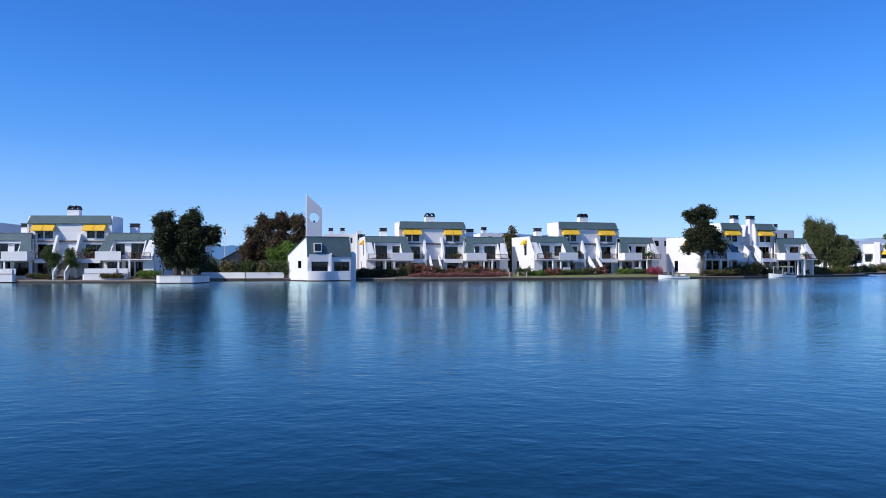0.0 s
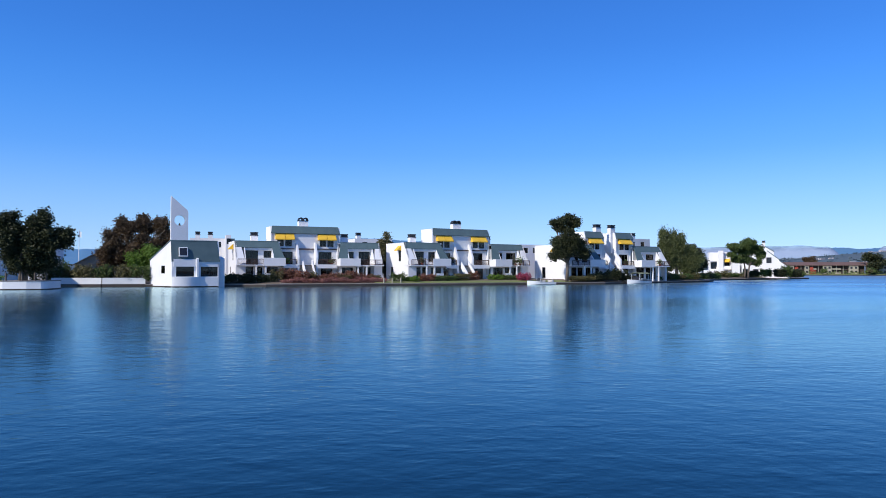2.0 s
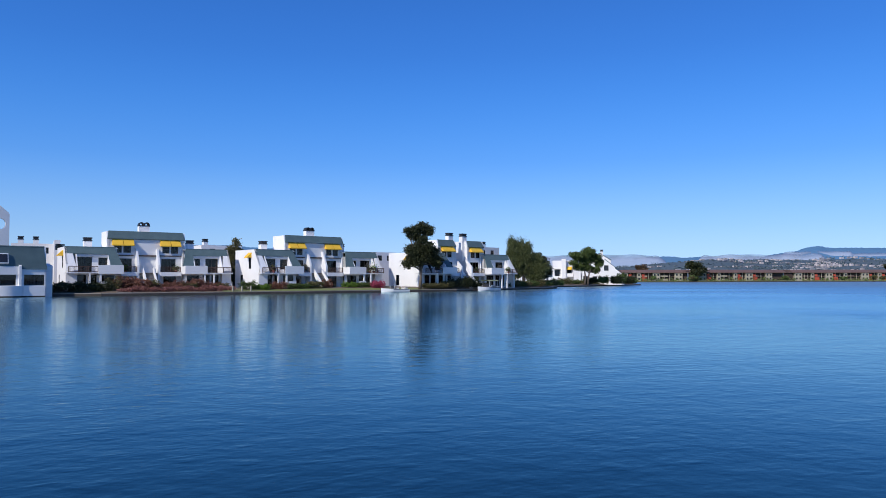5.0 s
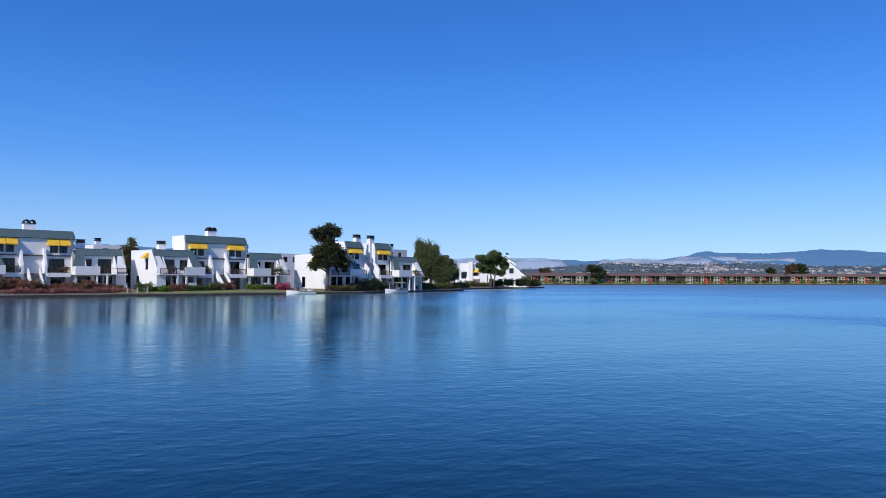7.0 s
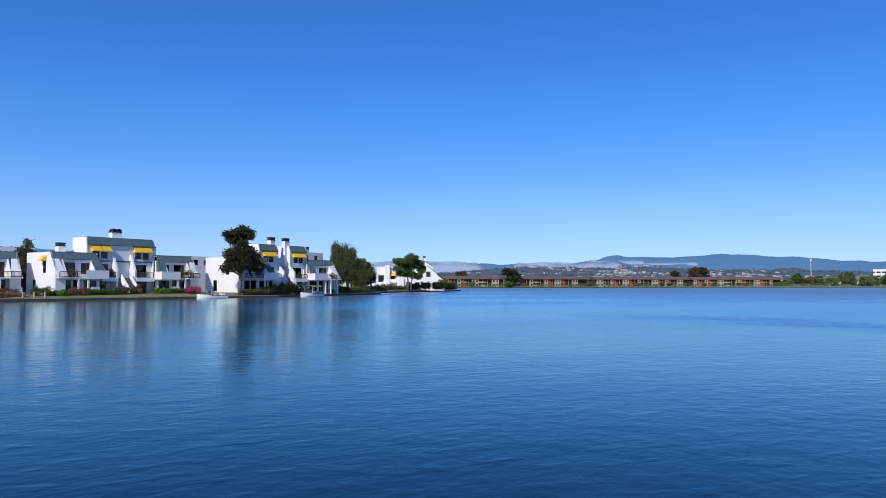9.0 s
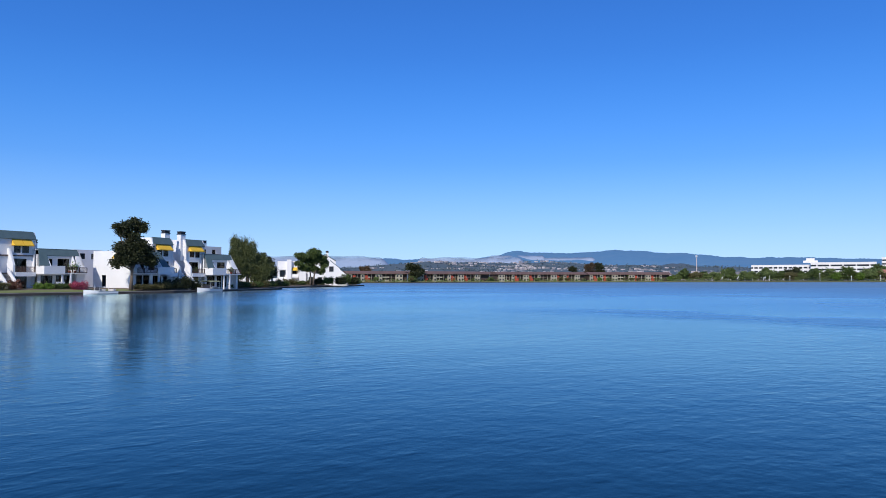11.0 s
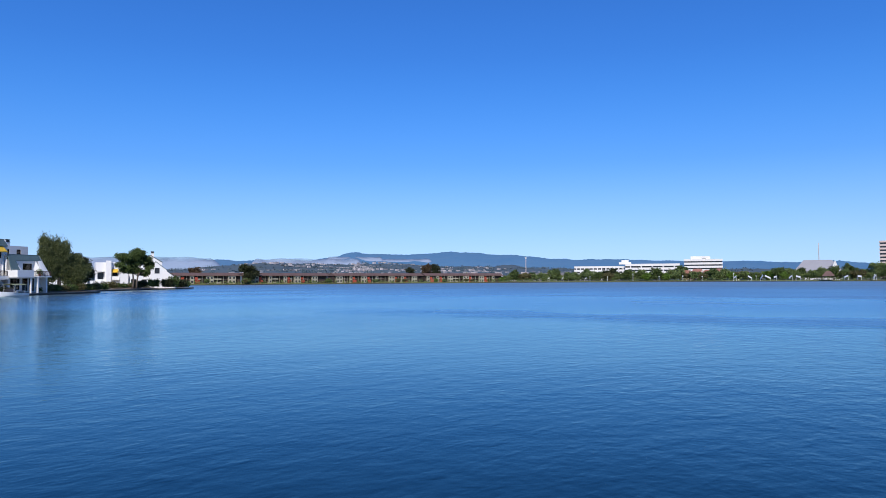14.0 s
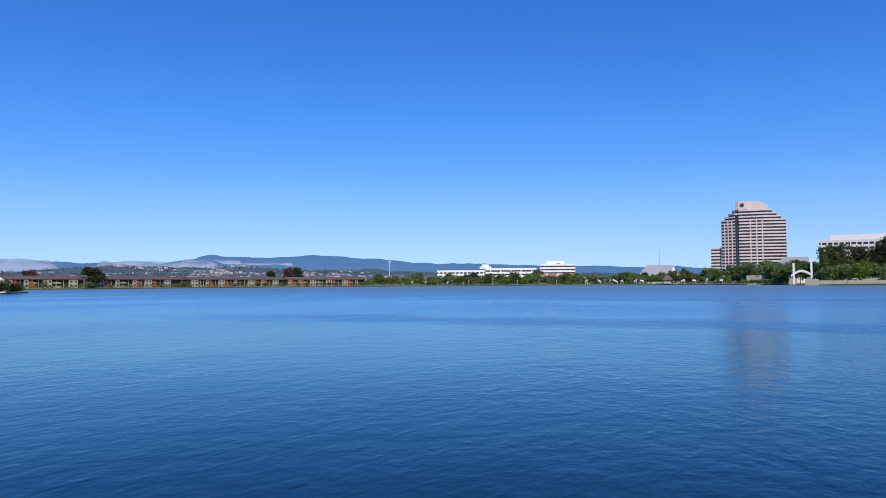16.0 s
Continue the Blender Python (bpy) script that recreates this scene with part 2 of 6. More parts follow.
# ---- mesh helpers ----
class Shape:
    """Collects corners and faces of one part."""

    def __init__(self):
        self.v, self.f = [], []

    def add(self, vs, fs):
        k = len(self.v)
        self.v += [tuple(p) for p in vs]
        self.f += [tuple(k + i for i in q) for q in fs]
        return self

    def box(self, x0, x1, y0, y1, z0, z1):
        return self.add([(x, y, z) for z in (z0, z1) for y in (y0, y1) for x in (x0, x1)],
                        [(0, 2, 3, 1), (4, 5, 7, 6), (0, 1, 5, 4), (2, 6, 7, 3), (0, 4, 6, 2), (1, 3, 7, 5)])

    def prism(self, outline, x0, x1):
        """An outline in (y, z), drawn along x."""
        n = len(outline)
        self.add([(x0, y, z) for y, z in outline] + [(x1, y, z) for y, z in outline],
                 [tuple(range(n)), tuple(range(2 * n - 1, n - 1, -1))] + [(i, i + n, (i + 1) % n + n, (i + 1) % n) for i in range(n)])
        return self

    def plate(self, outline, z0, z1):
        """An outline in (x, y), drawn upwards."""
        n = len(outline)
        return self.add([(x, y, z0) for x, y in outline] + [(x, y, z1) for x, y in outline],
                        [tuple(range(n - 1, -1, -1)), tuple(range(n, 2 * n))] + [(i, (i + 1) % n, (i + 1) % n + n, i + n) for i in range(n)])

    def slab(self, quad, thick):
        """A quad with thickness along its normal."""
        q = [Vector(p) for p in quad]
        nrm = (q[1] - q[0]).cross(q[2] - q[0]).normalized() * thick
        lo = [p - nrm for p in q]
        return self.add(q + lo, [(0, 1, 2, 3), (7, 6, 5, 4)] + [(i, i + 4, (i + 1) % 4 + 4, (i + 1) % 4) for i in range(4)])

    def tube(self, points, sides=7):
        """A tube through (x, y, z, radius) points."""
        rings = []
        for i, p in enumerate(points):
            a = Vector(points[max(i - 1, 0)][:3])
            b = Vector(points[min(i + 1, len(points) - 1)][:3])
            w = (b - a).normalized()
            u = w.orthogonal().normalized()
            t = w.cross(u)
            rings.append([Vector(p[:3]) + p[3] * (math.cos(6.2832 * k / sides) * u + math.sin(6.2832 * k / sides) * t) for k in range(sides)])
        n = len(rings)
        fs = [(i * sides + k, i * sides + (k + 1) % sides, (i + 1) * sides + (k + 1) % sides, (i + 1) * sides + k) for i in range(n - 1) for k in range(sides)]
        fs += [tuple(range(sides - 1, -1, -1)), tuple(range((n - 1) * sides, n * sides))]
        return self.add([c for r in rings for c in r], fs)

    def wall(self, x0, x1, z0, z1, y0, y1, holes):
        """A wall with openings (x0, x1, z0, z1) right through it."""
        xs = sorted({x0, x1, *(min(max(h[i], x0), x1) for h in holes for i in (0, 1))})
        zs = sorted({z0, z1, *(min(max(h[i], z0), z1) for h in holes for i in (2, 3))})
        nx, nz = len(xs), len(zs)

        def solid(i, k):
            if not (0 <= i < nx - 1 and 0 <= k < nz - 1):
                return False
            mx, mz = (xs[i] + xs[i + 1]) / 2, (zs[k] + zs[k + 1]) / 2
            return not any(h[0] < mx < h[1] and h[2] < mz < h[3] for h in holes)

        def v(i, k, back):
            return (i * nz + k) * 2 + back
        fs = []
        for i in range(nx - 1):
            for k in range(nz - 1):
                if not solid(i, k):
                    continue
                fs.append((v(i, k, 0), v(i + 1, k, 0), v(i + 1, k + 1, 0), v(i, k + 1, 0)))
                fs.append((v(i, k, 1), v(i, k + 1, 1), v(i + 1, k + 1, 1), v(i + 1, k, 1)))
                for di, dk, p, q in ((-1, 0, (i, k), (i, k + 1)), (1, 0, (i + 1, k + 1), (i + 1, k)), (0, -1, (i + 1, k), (i, k)), (0, 1, (i, k + 1), (i + 1, k + 1))):
                    if not solid(i + di, k + dk):
                        fs.append((v(*p, 0), v(*q, 0), v(*q, 1), v(*p, 1)))
        return self.add([(x, y, z) for x in xs for z in zs for y in (y0, y1)], fs)


def part(name, shape, material, parent=None, label="", smooth=False):
    me = bpy.data.meshes.new(name)
    me.from_pydata(shape.v, [], shape.f)
    me.materials.append(material)
    bm = bmesh.new()
    bm.from_mesh(me)
    bmesh.ops.recalc_face_normals(bm, faces=bm.faces)
    bm.to_mesh(me)
    bm.free()
    if smooth:
        me.polygons.foreach_set("use_smooth", [True] * len(me.polygons))
    ob = new(name, me)
    if parent:
        ob.parent = parent
    if label:
        tagged(ob, label)
    return ob


def thing(name, m, label, category, group="", kind=""):
    ob = new(name)
    ob.matrix_world = m
    ob.empty_display_size = 0.5
    return tagged(ob, label, category, group, kind)


def leaves(centres, size, per, spread, seed, hang=0.0):
    """Leaf quads in small clumps round the centres; returns corners and faces."""
    r = np.random.default_rng(seed)
    c = np.repeat(np.asarray(centres, float), per, axis=0)
    n = len(c)
    c = c + r.normal(0, spread, (n, 3)) * (1, 1, 0.8 + hang)
    a = r.normal(0, 1, (n, 3))
    a[:, 2] = a[:, 2] * 0.6 - hang * 2
    a /= np.linalg.norm(a, axis=1)[:, None]
    b = np.cross(a, r.normal(0, 1, (n, 3)))
    b /= np.linalg.norm(b, axis=1)[:, None]
    k = size * r.uniform(0.55, 1.25, (n, 1))
    a, b = a * k, b * k * (0.6 - 0.25 * hang)
    v = np.stack([c - a, c + b * 0.9, c + a, c - b * 0.9], 1).reshape(-1, 3)
    return v, np.arange(4 * n).reshape(-1, 4)


def leaf_part(name, v, f, material, parent, label=""):
    me = bpy.data.meshes.new(name)
    me.from_pydata(v.tolist(), [], f.tolist())
    me.materials.append(material)
    ob = new(name, me)
    if parent:
        ob.parent = parent
    if label:
        tagged(ob, label)
    return ob


def lobe_points(lobes, n, seed, inner=0.45):
    """Points spread over the lobes, mostly near their outsides, with uneven outlines."""
    r = np.random.default_rng(seed)
    vol = np.array([rx * ry + rx * rz + ry * rz for *_, rx, ry, rz in lobes])
    pick = r.choice(len(lobes), n, p=vol / vol.sum())
    d = r.normal(0, 1, (n, 3))
    d /= np.linalg.norm(d, axis=1)[:, None]
    rad = inner + (1 - inner) * r.uniform(0, 1, n) ** 0.6
    wob = 1 + 0.18 * np.sin(d[:, 0] * 5 + pick) * np.sin(d[:, 2] * 6 + 2 * pick) + r.normal(0, 0.06, n)
    L = np.array(lobes)
    return L[pick, :3] + d * (rad * wob)[:, None] * L[pick, 3:]


def tree(name, x, y, z, trunk_h, trunk_r, lobes, count, leaf, material, bark, label, seed, per=7, spread=0.28, hang=0.0, lean=(0, 0), group="", stems=1, clumps=5):
    """lobes: (dx, dy, height, rx, ry, rz) from the trunk's foot."""
    t = thing(name, pose(x, y, z), label, "tree", group)
    r = random.Random(seed)
    wood = Shape()
    for s in range(stems):
        ox, oy = (0, 0) if stems == 1 else (r.uniform(-0.8, 0.8), r.uniform(-0.5, 0.5))
        bend = [r.uniform(-0.25, 0.25) for _ in range(4)]
        base = [(ox, oy, -0.3, trunk_r * 1.35), (ox + bend[0] * 0.5, oy + bend[1] * 0.5, trunk_h * 0.35, trunk_r),
                (ox * 1.5 + bend[2] + lean[0] * 0.6, oy * 1.5 + bend[3] + lean[1] * 0.6, trunk_h * 0.75, trunk_r * 0.85), (ox * 2 + lean[0], oy * 2 + lean[1], trunk_h, trunk_r * 0.7)]
        wood.tube(base, 9)
        for i, (cx, cy, cz, rx, ry, rz) in enumerate(lobes):
            if i % stems != s:
                continue
            x0, y0, z0, r0 = base[2] if i % 2 else base[3]
            mid = ((x0 + cx) / 2 + r.uniform(-0.4, 0.4), (y0 + cy) / 2 + r.uniform(-0.4, 0.4), (z0 + cz) / 2 - 0.1 * rz, r0 * 0.5)
            wood.tube([(x0, y0, z0, r0 * 0.75), mid, (cx, cy, cz, r0 * 0.25)], 6)
            for _ in range(4):
                e = (cx + r.uniform(-0.7, 0.7) * rx, cy + r.uniform(-0.7, 0.7) * ry, cz + r.uniform(-0.3, 0.75) * rz, 0.02)
                wood.tube([mid, ((mid[0] + e[0]) / 2, (mid[1] + e[1]) / 2, (mid[2] + e[2]) / 2 + 0.15, r0 * 0.2), e], 5)
    part("trunk", wood, bark, t, smooth=True)
    # each limb carries several smaller billows, so that the outline breaks up
    billows = []
    for cx, cy, cz, rx, ry, rz in lobes:
        billows.append((cx, cy, cz, rx * 0.7, ry * 0.7, rz * 0.7))
        for _ in range(clumps):
            a, b = r.uniform(0, 6.283), r.uniform(-0.6, 1.2)
            k = r.uniform(0.26, 0.46)
            billows.append((cx + 0.78 * rx * math.cos(a) * math.cos(b), cy + 0.78 * ry * math.sin(a) * math.cos(b), cz + 0.78 * rz * math.sin(b), rx * k, ry * k, rz * k))
    v, f = leaves(lobe_points(billows, count, seed, 0.25), leaf, per, spread, seed, hang)
    leaf_part("crown", v, f, material, t)
    return t


def bush(name, x, y, z, w, d, h, material, label, seed, n=140, leaf=0.16, turn=0, boxy=False, group="", category="shrub"):
    t = thing(name, pose(x, y, z, 0, 0, turn), label, category, group)
    r = np.random.default_rng(seed)
    if boxy:
        pts = np.stack([r.uniform(-w / 2, w / 2, n), r.uniform(-d / 2, d / 2, n), h * r.uniform(0, 1, n) ** 0.5], 1)
    else:
        k = max(2, int(w / max(d, h) * 1.6))
        lob = [((i + 0.5) / k * w - w / 2 + r.uniform(-0.15, 0.15) * w / k, r.uniform(-0.15, 0.15) * d, h * r.uniform(0.38, 0.5), w / k * 0.72, d * 0.5, h * r.uniform(0.42, 0.56)) for i in range(k)]
        pts = lobe_points(lob, n, seed, 0.3)
        pts[:, 2] = np.maximum(pts[:, 2], 0.03)
    v, f = leaves(pts, leaf, 7, leaf * 1.1, seed)
    v[:, 2] = np.maximum(v[:, 2], -0.05)
    leaf_part("foliage", v, f, material, t)
    rr = random.Random(seed)
    for _ in range(4):
        sx = rr.uniform(-w * 0.3, w * 0.3)
        part("stem", Shape().tube([(sx * 0.8, 0, -0.1, 0.035), (sx, rr.uniform(-0.2, 0.2) * d, h * 0.6, 0.015)], 5), BARK, t)
    return t


# ---- ground, water ----
SHORE = [(-170, 108), (-64, 103.2), (-47.5, 101.6), (-40.5, 101.2), (-37.6, 112.6), (-25.3, 113.4), (-14.5, 113.6), (-7.5, 112.6), (1.5, 114.6), (10.7, 116.4), (20.2, 118.0),
         (36, 121.2), (52.2, 124.8), (66, 133), (86, 147), (92.5, 156), (96, 168), (112, 178.5), (134, 192), (157, 208), (163, 219), (150, 330), (200, 425),
         (312, 383), (413, 369), (499, 326), (590, 268), (640, 180), (628, 86), (632, 22), (600, -10.5), (540, -23.6), (474, -26.5), (462, -42), (447, -80), (435, -150), (420, -420), (200, -480), (-20, -60), (-4, -2.2), (-30, -5), (-170, -20)]


def inland(loop, dist):
    out = []
    n = len(loop)
    for i in range(n):
        p, q, s = Vector(loop[i - 1]), Vector(loop[i]), Vector(loop[(i + 1) % n])
        e = ((q - p).normalized() + (s - q).normalized()).normalized()
        out.append((q.x - e.y * dist, q.y + e.x * dist))
    return out


bm = bmesh.new()
loops = []
for dist, z in ((0, -2.2), (0.0, 0.28), (2.2, 0.5), (5.0, 0.9)):
    loops.append([bm.verts.new((x, y, z)) for x, y in (inland(SHORE, dist) if dist else SHORE)])
n = len(SHORE)
for lo, hi in zip(loops, loops[1:]):
    for i in range(n):
        bm.faces.new((lo[i], lo[(i + 1) % n], hi[(i + 1) % n], hi[i]))
rim = [bm.verts.new((4900 * math.cos(k * math.pi / 32), 4900 * math.sin(k * math.pi / 32), 0.9)) for k in range(64)]
bm.verts.ensure_lookup_table()
edges = [bm.edges.get((loops[3][i], loops[3][(i + 1) % n])) for i in range(n)] + [bm.edges.new((rim[k], rim[(k + 1) % 64])) for k in range(64)]
bmesh.ops.triangle_fill(bm, use_beauty=True, edges=edges)
bmesh.ops.recalc_face_normals(bm, faces=bm.faces)
me = bpy.data.meshes.new("ground")
bm.to_mesh(me)
bm.free()
me.materials.append(SOIL)
tagged(new("ground", me), "dry brown bank and level land round the lagoon", "ground", kind="structure")

bed = part("lagoon_bed", Shape().box(-700, 800, -520, 520, -2.6, -2.3), LAKEBED)
tagged(bed, "dark muddy bed under the lagoon water", "ground", kind="structure")
water = part("water", Shape().add([(-700, -520, 0), (800, -520, 0), (800, 520, 0), (-700, 520, 0)], [(0, 1, 2, 3)]), water_mat())
tagged(water, "deep blue lagoon water with small wind ripples", "water", kind="structure")


def edging(points, name, material, label, z0, z1, w, out=0.0):
    s = Shape()
    for (ax, ay), (bx, by) in zip(points, points[1:]):
        u = Vector((bx - ax, by - ay)).normalized()
        nx, ny = u.y, -u.x
        q = [(ax + nx * out, ay + ny * out), (bx + nx * out, by + ny * out), (bx + nx * (out - w), by + ny * (out - w)), (ax + nx * (out - w), ay + ny * (out - w))]
        s.plate(q, z0, z1)
    return tagged(part(name, s, material), label, "shore edge", kind="structure")


edging(SHORE[:4], "trim_bank_wall", BULK, "dark timber wall along the water's edge", -1.5, 0.22, 0.3, 0.12)
edging(SHORE[:4], "trim_bank_cap", STONE, "weathered tan coping along the water's edge", 0.22, 0.42, 0.5, 0.2)
edging(SHORE[5:21], "trim_bulkhead", BULK, "dark timber bulkhead along the water's edge", -1.5, 0.30, 0.3, 0.12)
edging(SHORE[5:21], "trim_bulkhead_cap", STONE, "weathered concrete cap on the timber bulkhead", 0.30, 0.40, 0.45, 0.15)
FAR = slice(22, SHORE.index((435, -150)) + 1)
edging(SHORE[FAR], "trim_far_bank", BULK, "dark stone edge along the far bank", -1.5, 0.45, 0.6, 0.2)
strip = Shape()
for k, (dist, z) in enumerate(((0.5, 0.5), (2.2, 0.56), (5.0, 0.95), (14.0, 0.97))):
    strip.v += [(x, y, z) for x, y in inland(SHORE, dist)[FAR]]
n = FAR.stop - FAR.start
strip.f = [(k * n + i, k * n + i + 1, k * n + i + n + 1, k * n + i + n) for k in range(3) for i in range(n - 1)]
tagged(part("lawn_far", strip, GRASS), "dull green grass along the far bank", "lawn", kind="structure")


# ---- townhouses ----
W = 24.7


def swap(s, x):
    """A wall drawn along x turned to run along y, at x."""
    s.v = [(x + b, a, c) for a, b, c in s.v]
    s.f = [q[::-1] for q in s.f]
    return s


def window(parent, x0, x1, z0, z1, y, panes=2, curtain=0.0, side=None, bar=False):
    """Frame, panes and a curtain in an opening whose outer face lies at y (or, with side, in a wall along y at that x)."""
    def put(s):
        return swap(s, side) if side is not None else s
    b = 0.06
    step = (x1 - x0) / panes
    lights = []
    for i in range(panes):
        l0, l1 = x0 + i * step + (b if i == 0 else b / 2), x0 + (i + 1) * step - (b if i == panes - 1 else b / 2)
        levels = ((z0 + b, z0 + 0.6), (z0 + 0.65, z1 - b)) if bar else ((z0 + b, z1 - b),)
        lights += [(l0, l1, lo, hi) for lo, hi in levels]
    fr = Shape().wall(x0, x1, z0, z1, y + 0.04, y + 0.12, lights)
    w = part("window", put(fr), FRAME, parent)
    for i in range(panes):
        g = part("pane", put(Shape().box(x0 + i * step + b / 2, x0 + (i + 1) * step - b / 2, y + 0.075, y + 0.085, z0 + b, z1 - b)), GLASS, w)
        g.visible_shadow = False
    if curtain:
        s = Shape()
        k = max(4, int((x1 - x0) * curtain / 0.12))
        xs = [x0 + b + (x1 - x0 - 2 * b) * curtain * i / k for i in range(k + 1)]
        s.add([(x, y + 0.3 + 0.04 * (i % 2), z) for z in (z0 + 0.05, z1 - 0.05) for i, x in enumerate(xs)], [(i, i + 1, i + k + 2, i + k + 1) for i in range(k)])
        part("curtain", put(s), CURTAIN, w)
    return w


def railing(parent, x0, x1, y, z, h=1.0, name="railing"):
    s = Shape().box(x0, x1, y - 0.04, y + 0.04, z + h - 0.1, z + h).box(x0, x1, y - 0.025, y + 0.025, z + 0.08, z + 0.15)
    k = max(1, round((x1 - x0) / 1.3))
    for i in range(k + 1):
        c = x0 + (x1 - x0) * i / k
        s.box(c - 0.045, c + 0.045, y - 0.045, y + 0.045, z, z + h - 0.1)
    m = int((x1 - x0) / 0.16)
    for i in range(1, m):
        c = x0 + (x1 - x0) * i / m
        s.box(c - 0.018, c + 0.018, y - 0.018, y + 0.018, z + 0.15, z + h - 0.1)
    return part(name, s, RAIL, parent, "brown wooden balcony railing")


def awning(parent, x0, x1, y, z_top, z_low, out, side=None):
    """A canvas awning: a sloped top with a valance and closed cheeks."""
    s = Shape()
    s.slab([(x0, y - out, z_low), (x1, y - out, z_low), (x1, y, z_top), (x0, y, z_top)], 0.02)
    s.box(x0, x1, y - out - 0.015, y - out + 0.005, z_low - 0.16, z_low)
    for x in (x0, x1 - 0.02):
        s.prism([(y, z_top), (y - out, z_low), (y - out, z_low - 0.1), (y, z_low - 0.1)], x, x + 0.02)
    if side is not None:
        s = swap(s, side)
    return part("awning", s, YELLOW, parent, "bright yellow canvas awning")


def chimney(parent, x0, x1, y0, y1, z0, z1, pots=2, flat=False):
    c = part("chimney", Shape().box(x0, x1, y0, y1, z0, z1), WHITE, parent)
    s = Shape().box(x0 - 0.06, x1 + 0.06, y0 - 0.06, y1 + 0.06, z1, z1 + 0.14)
    wd = (x1 - x0) / pots
    if flat:
        s.box(x0 + 0.04, x1 - 0.04, y0 + 0.04, y1 - 0.04, z1 + 0.14, z1 + 0.42).box(x0 - 0.04, x1 + 0.04, y0 - 0.04, y1 + 0.04, z1 + 0.42, z1 + 0.6)
    part("cap", s, BLACK, c, "black metal chimney cap")
    if not flat:
        for i in range(pots):
            h = Shape()
            cx, k = x0 + (i + 0.5) * wd, 12
            ro, ri = wd * 0.52, wd * 0.34
            prof = [(cx + q * math.cos(math.pi * j / k), z1 + 0.16 + q * 1.15 * math.sin(math.pi * j / k)) for q in (ro, ri) for j in range(k + 1)]
            m = len(prof)
            h.add([(x, y0, z) for x, z in prof] + [(x, y1, z) for x, z in prof],
                  [f for j in range(k) for f in ((j, j + 1, j + k + 2, j + k + 1), (j + m, j + k + 1 + m, j + k + 2 + m, j + 1 + m), (j, j + m, j + 1 + m, j + 1), (j + k + 1, j + k + 2, j + k + 2 + m, j + k + 1 + m))])
            part("hood", h, BLACK, c, "arched black chimney hood")
    return c


def pitch_y(z):
    """The roof slope's distance from the front at a height."""
    return 1.7 * (z - 3.7) / 2.7


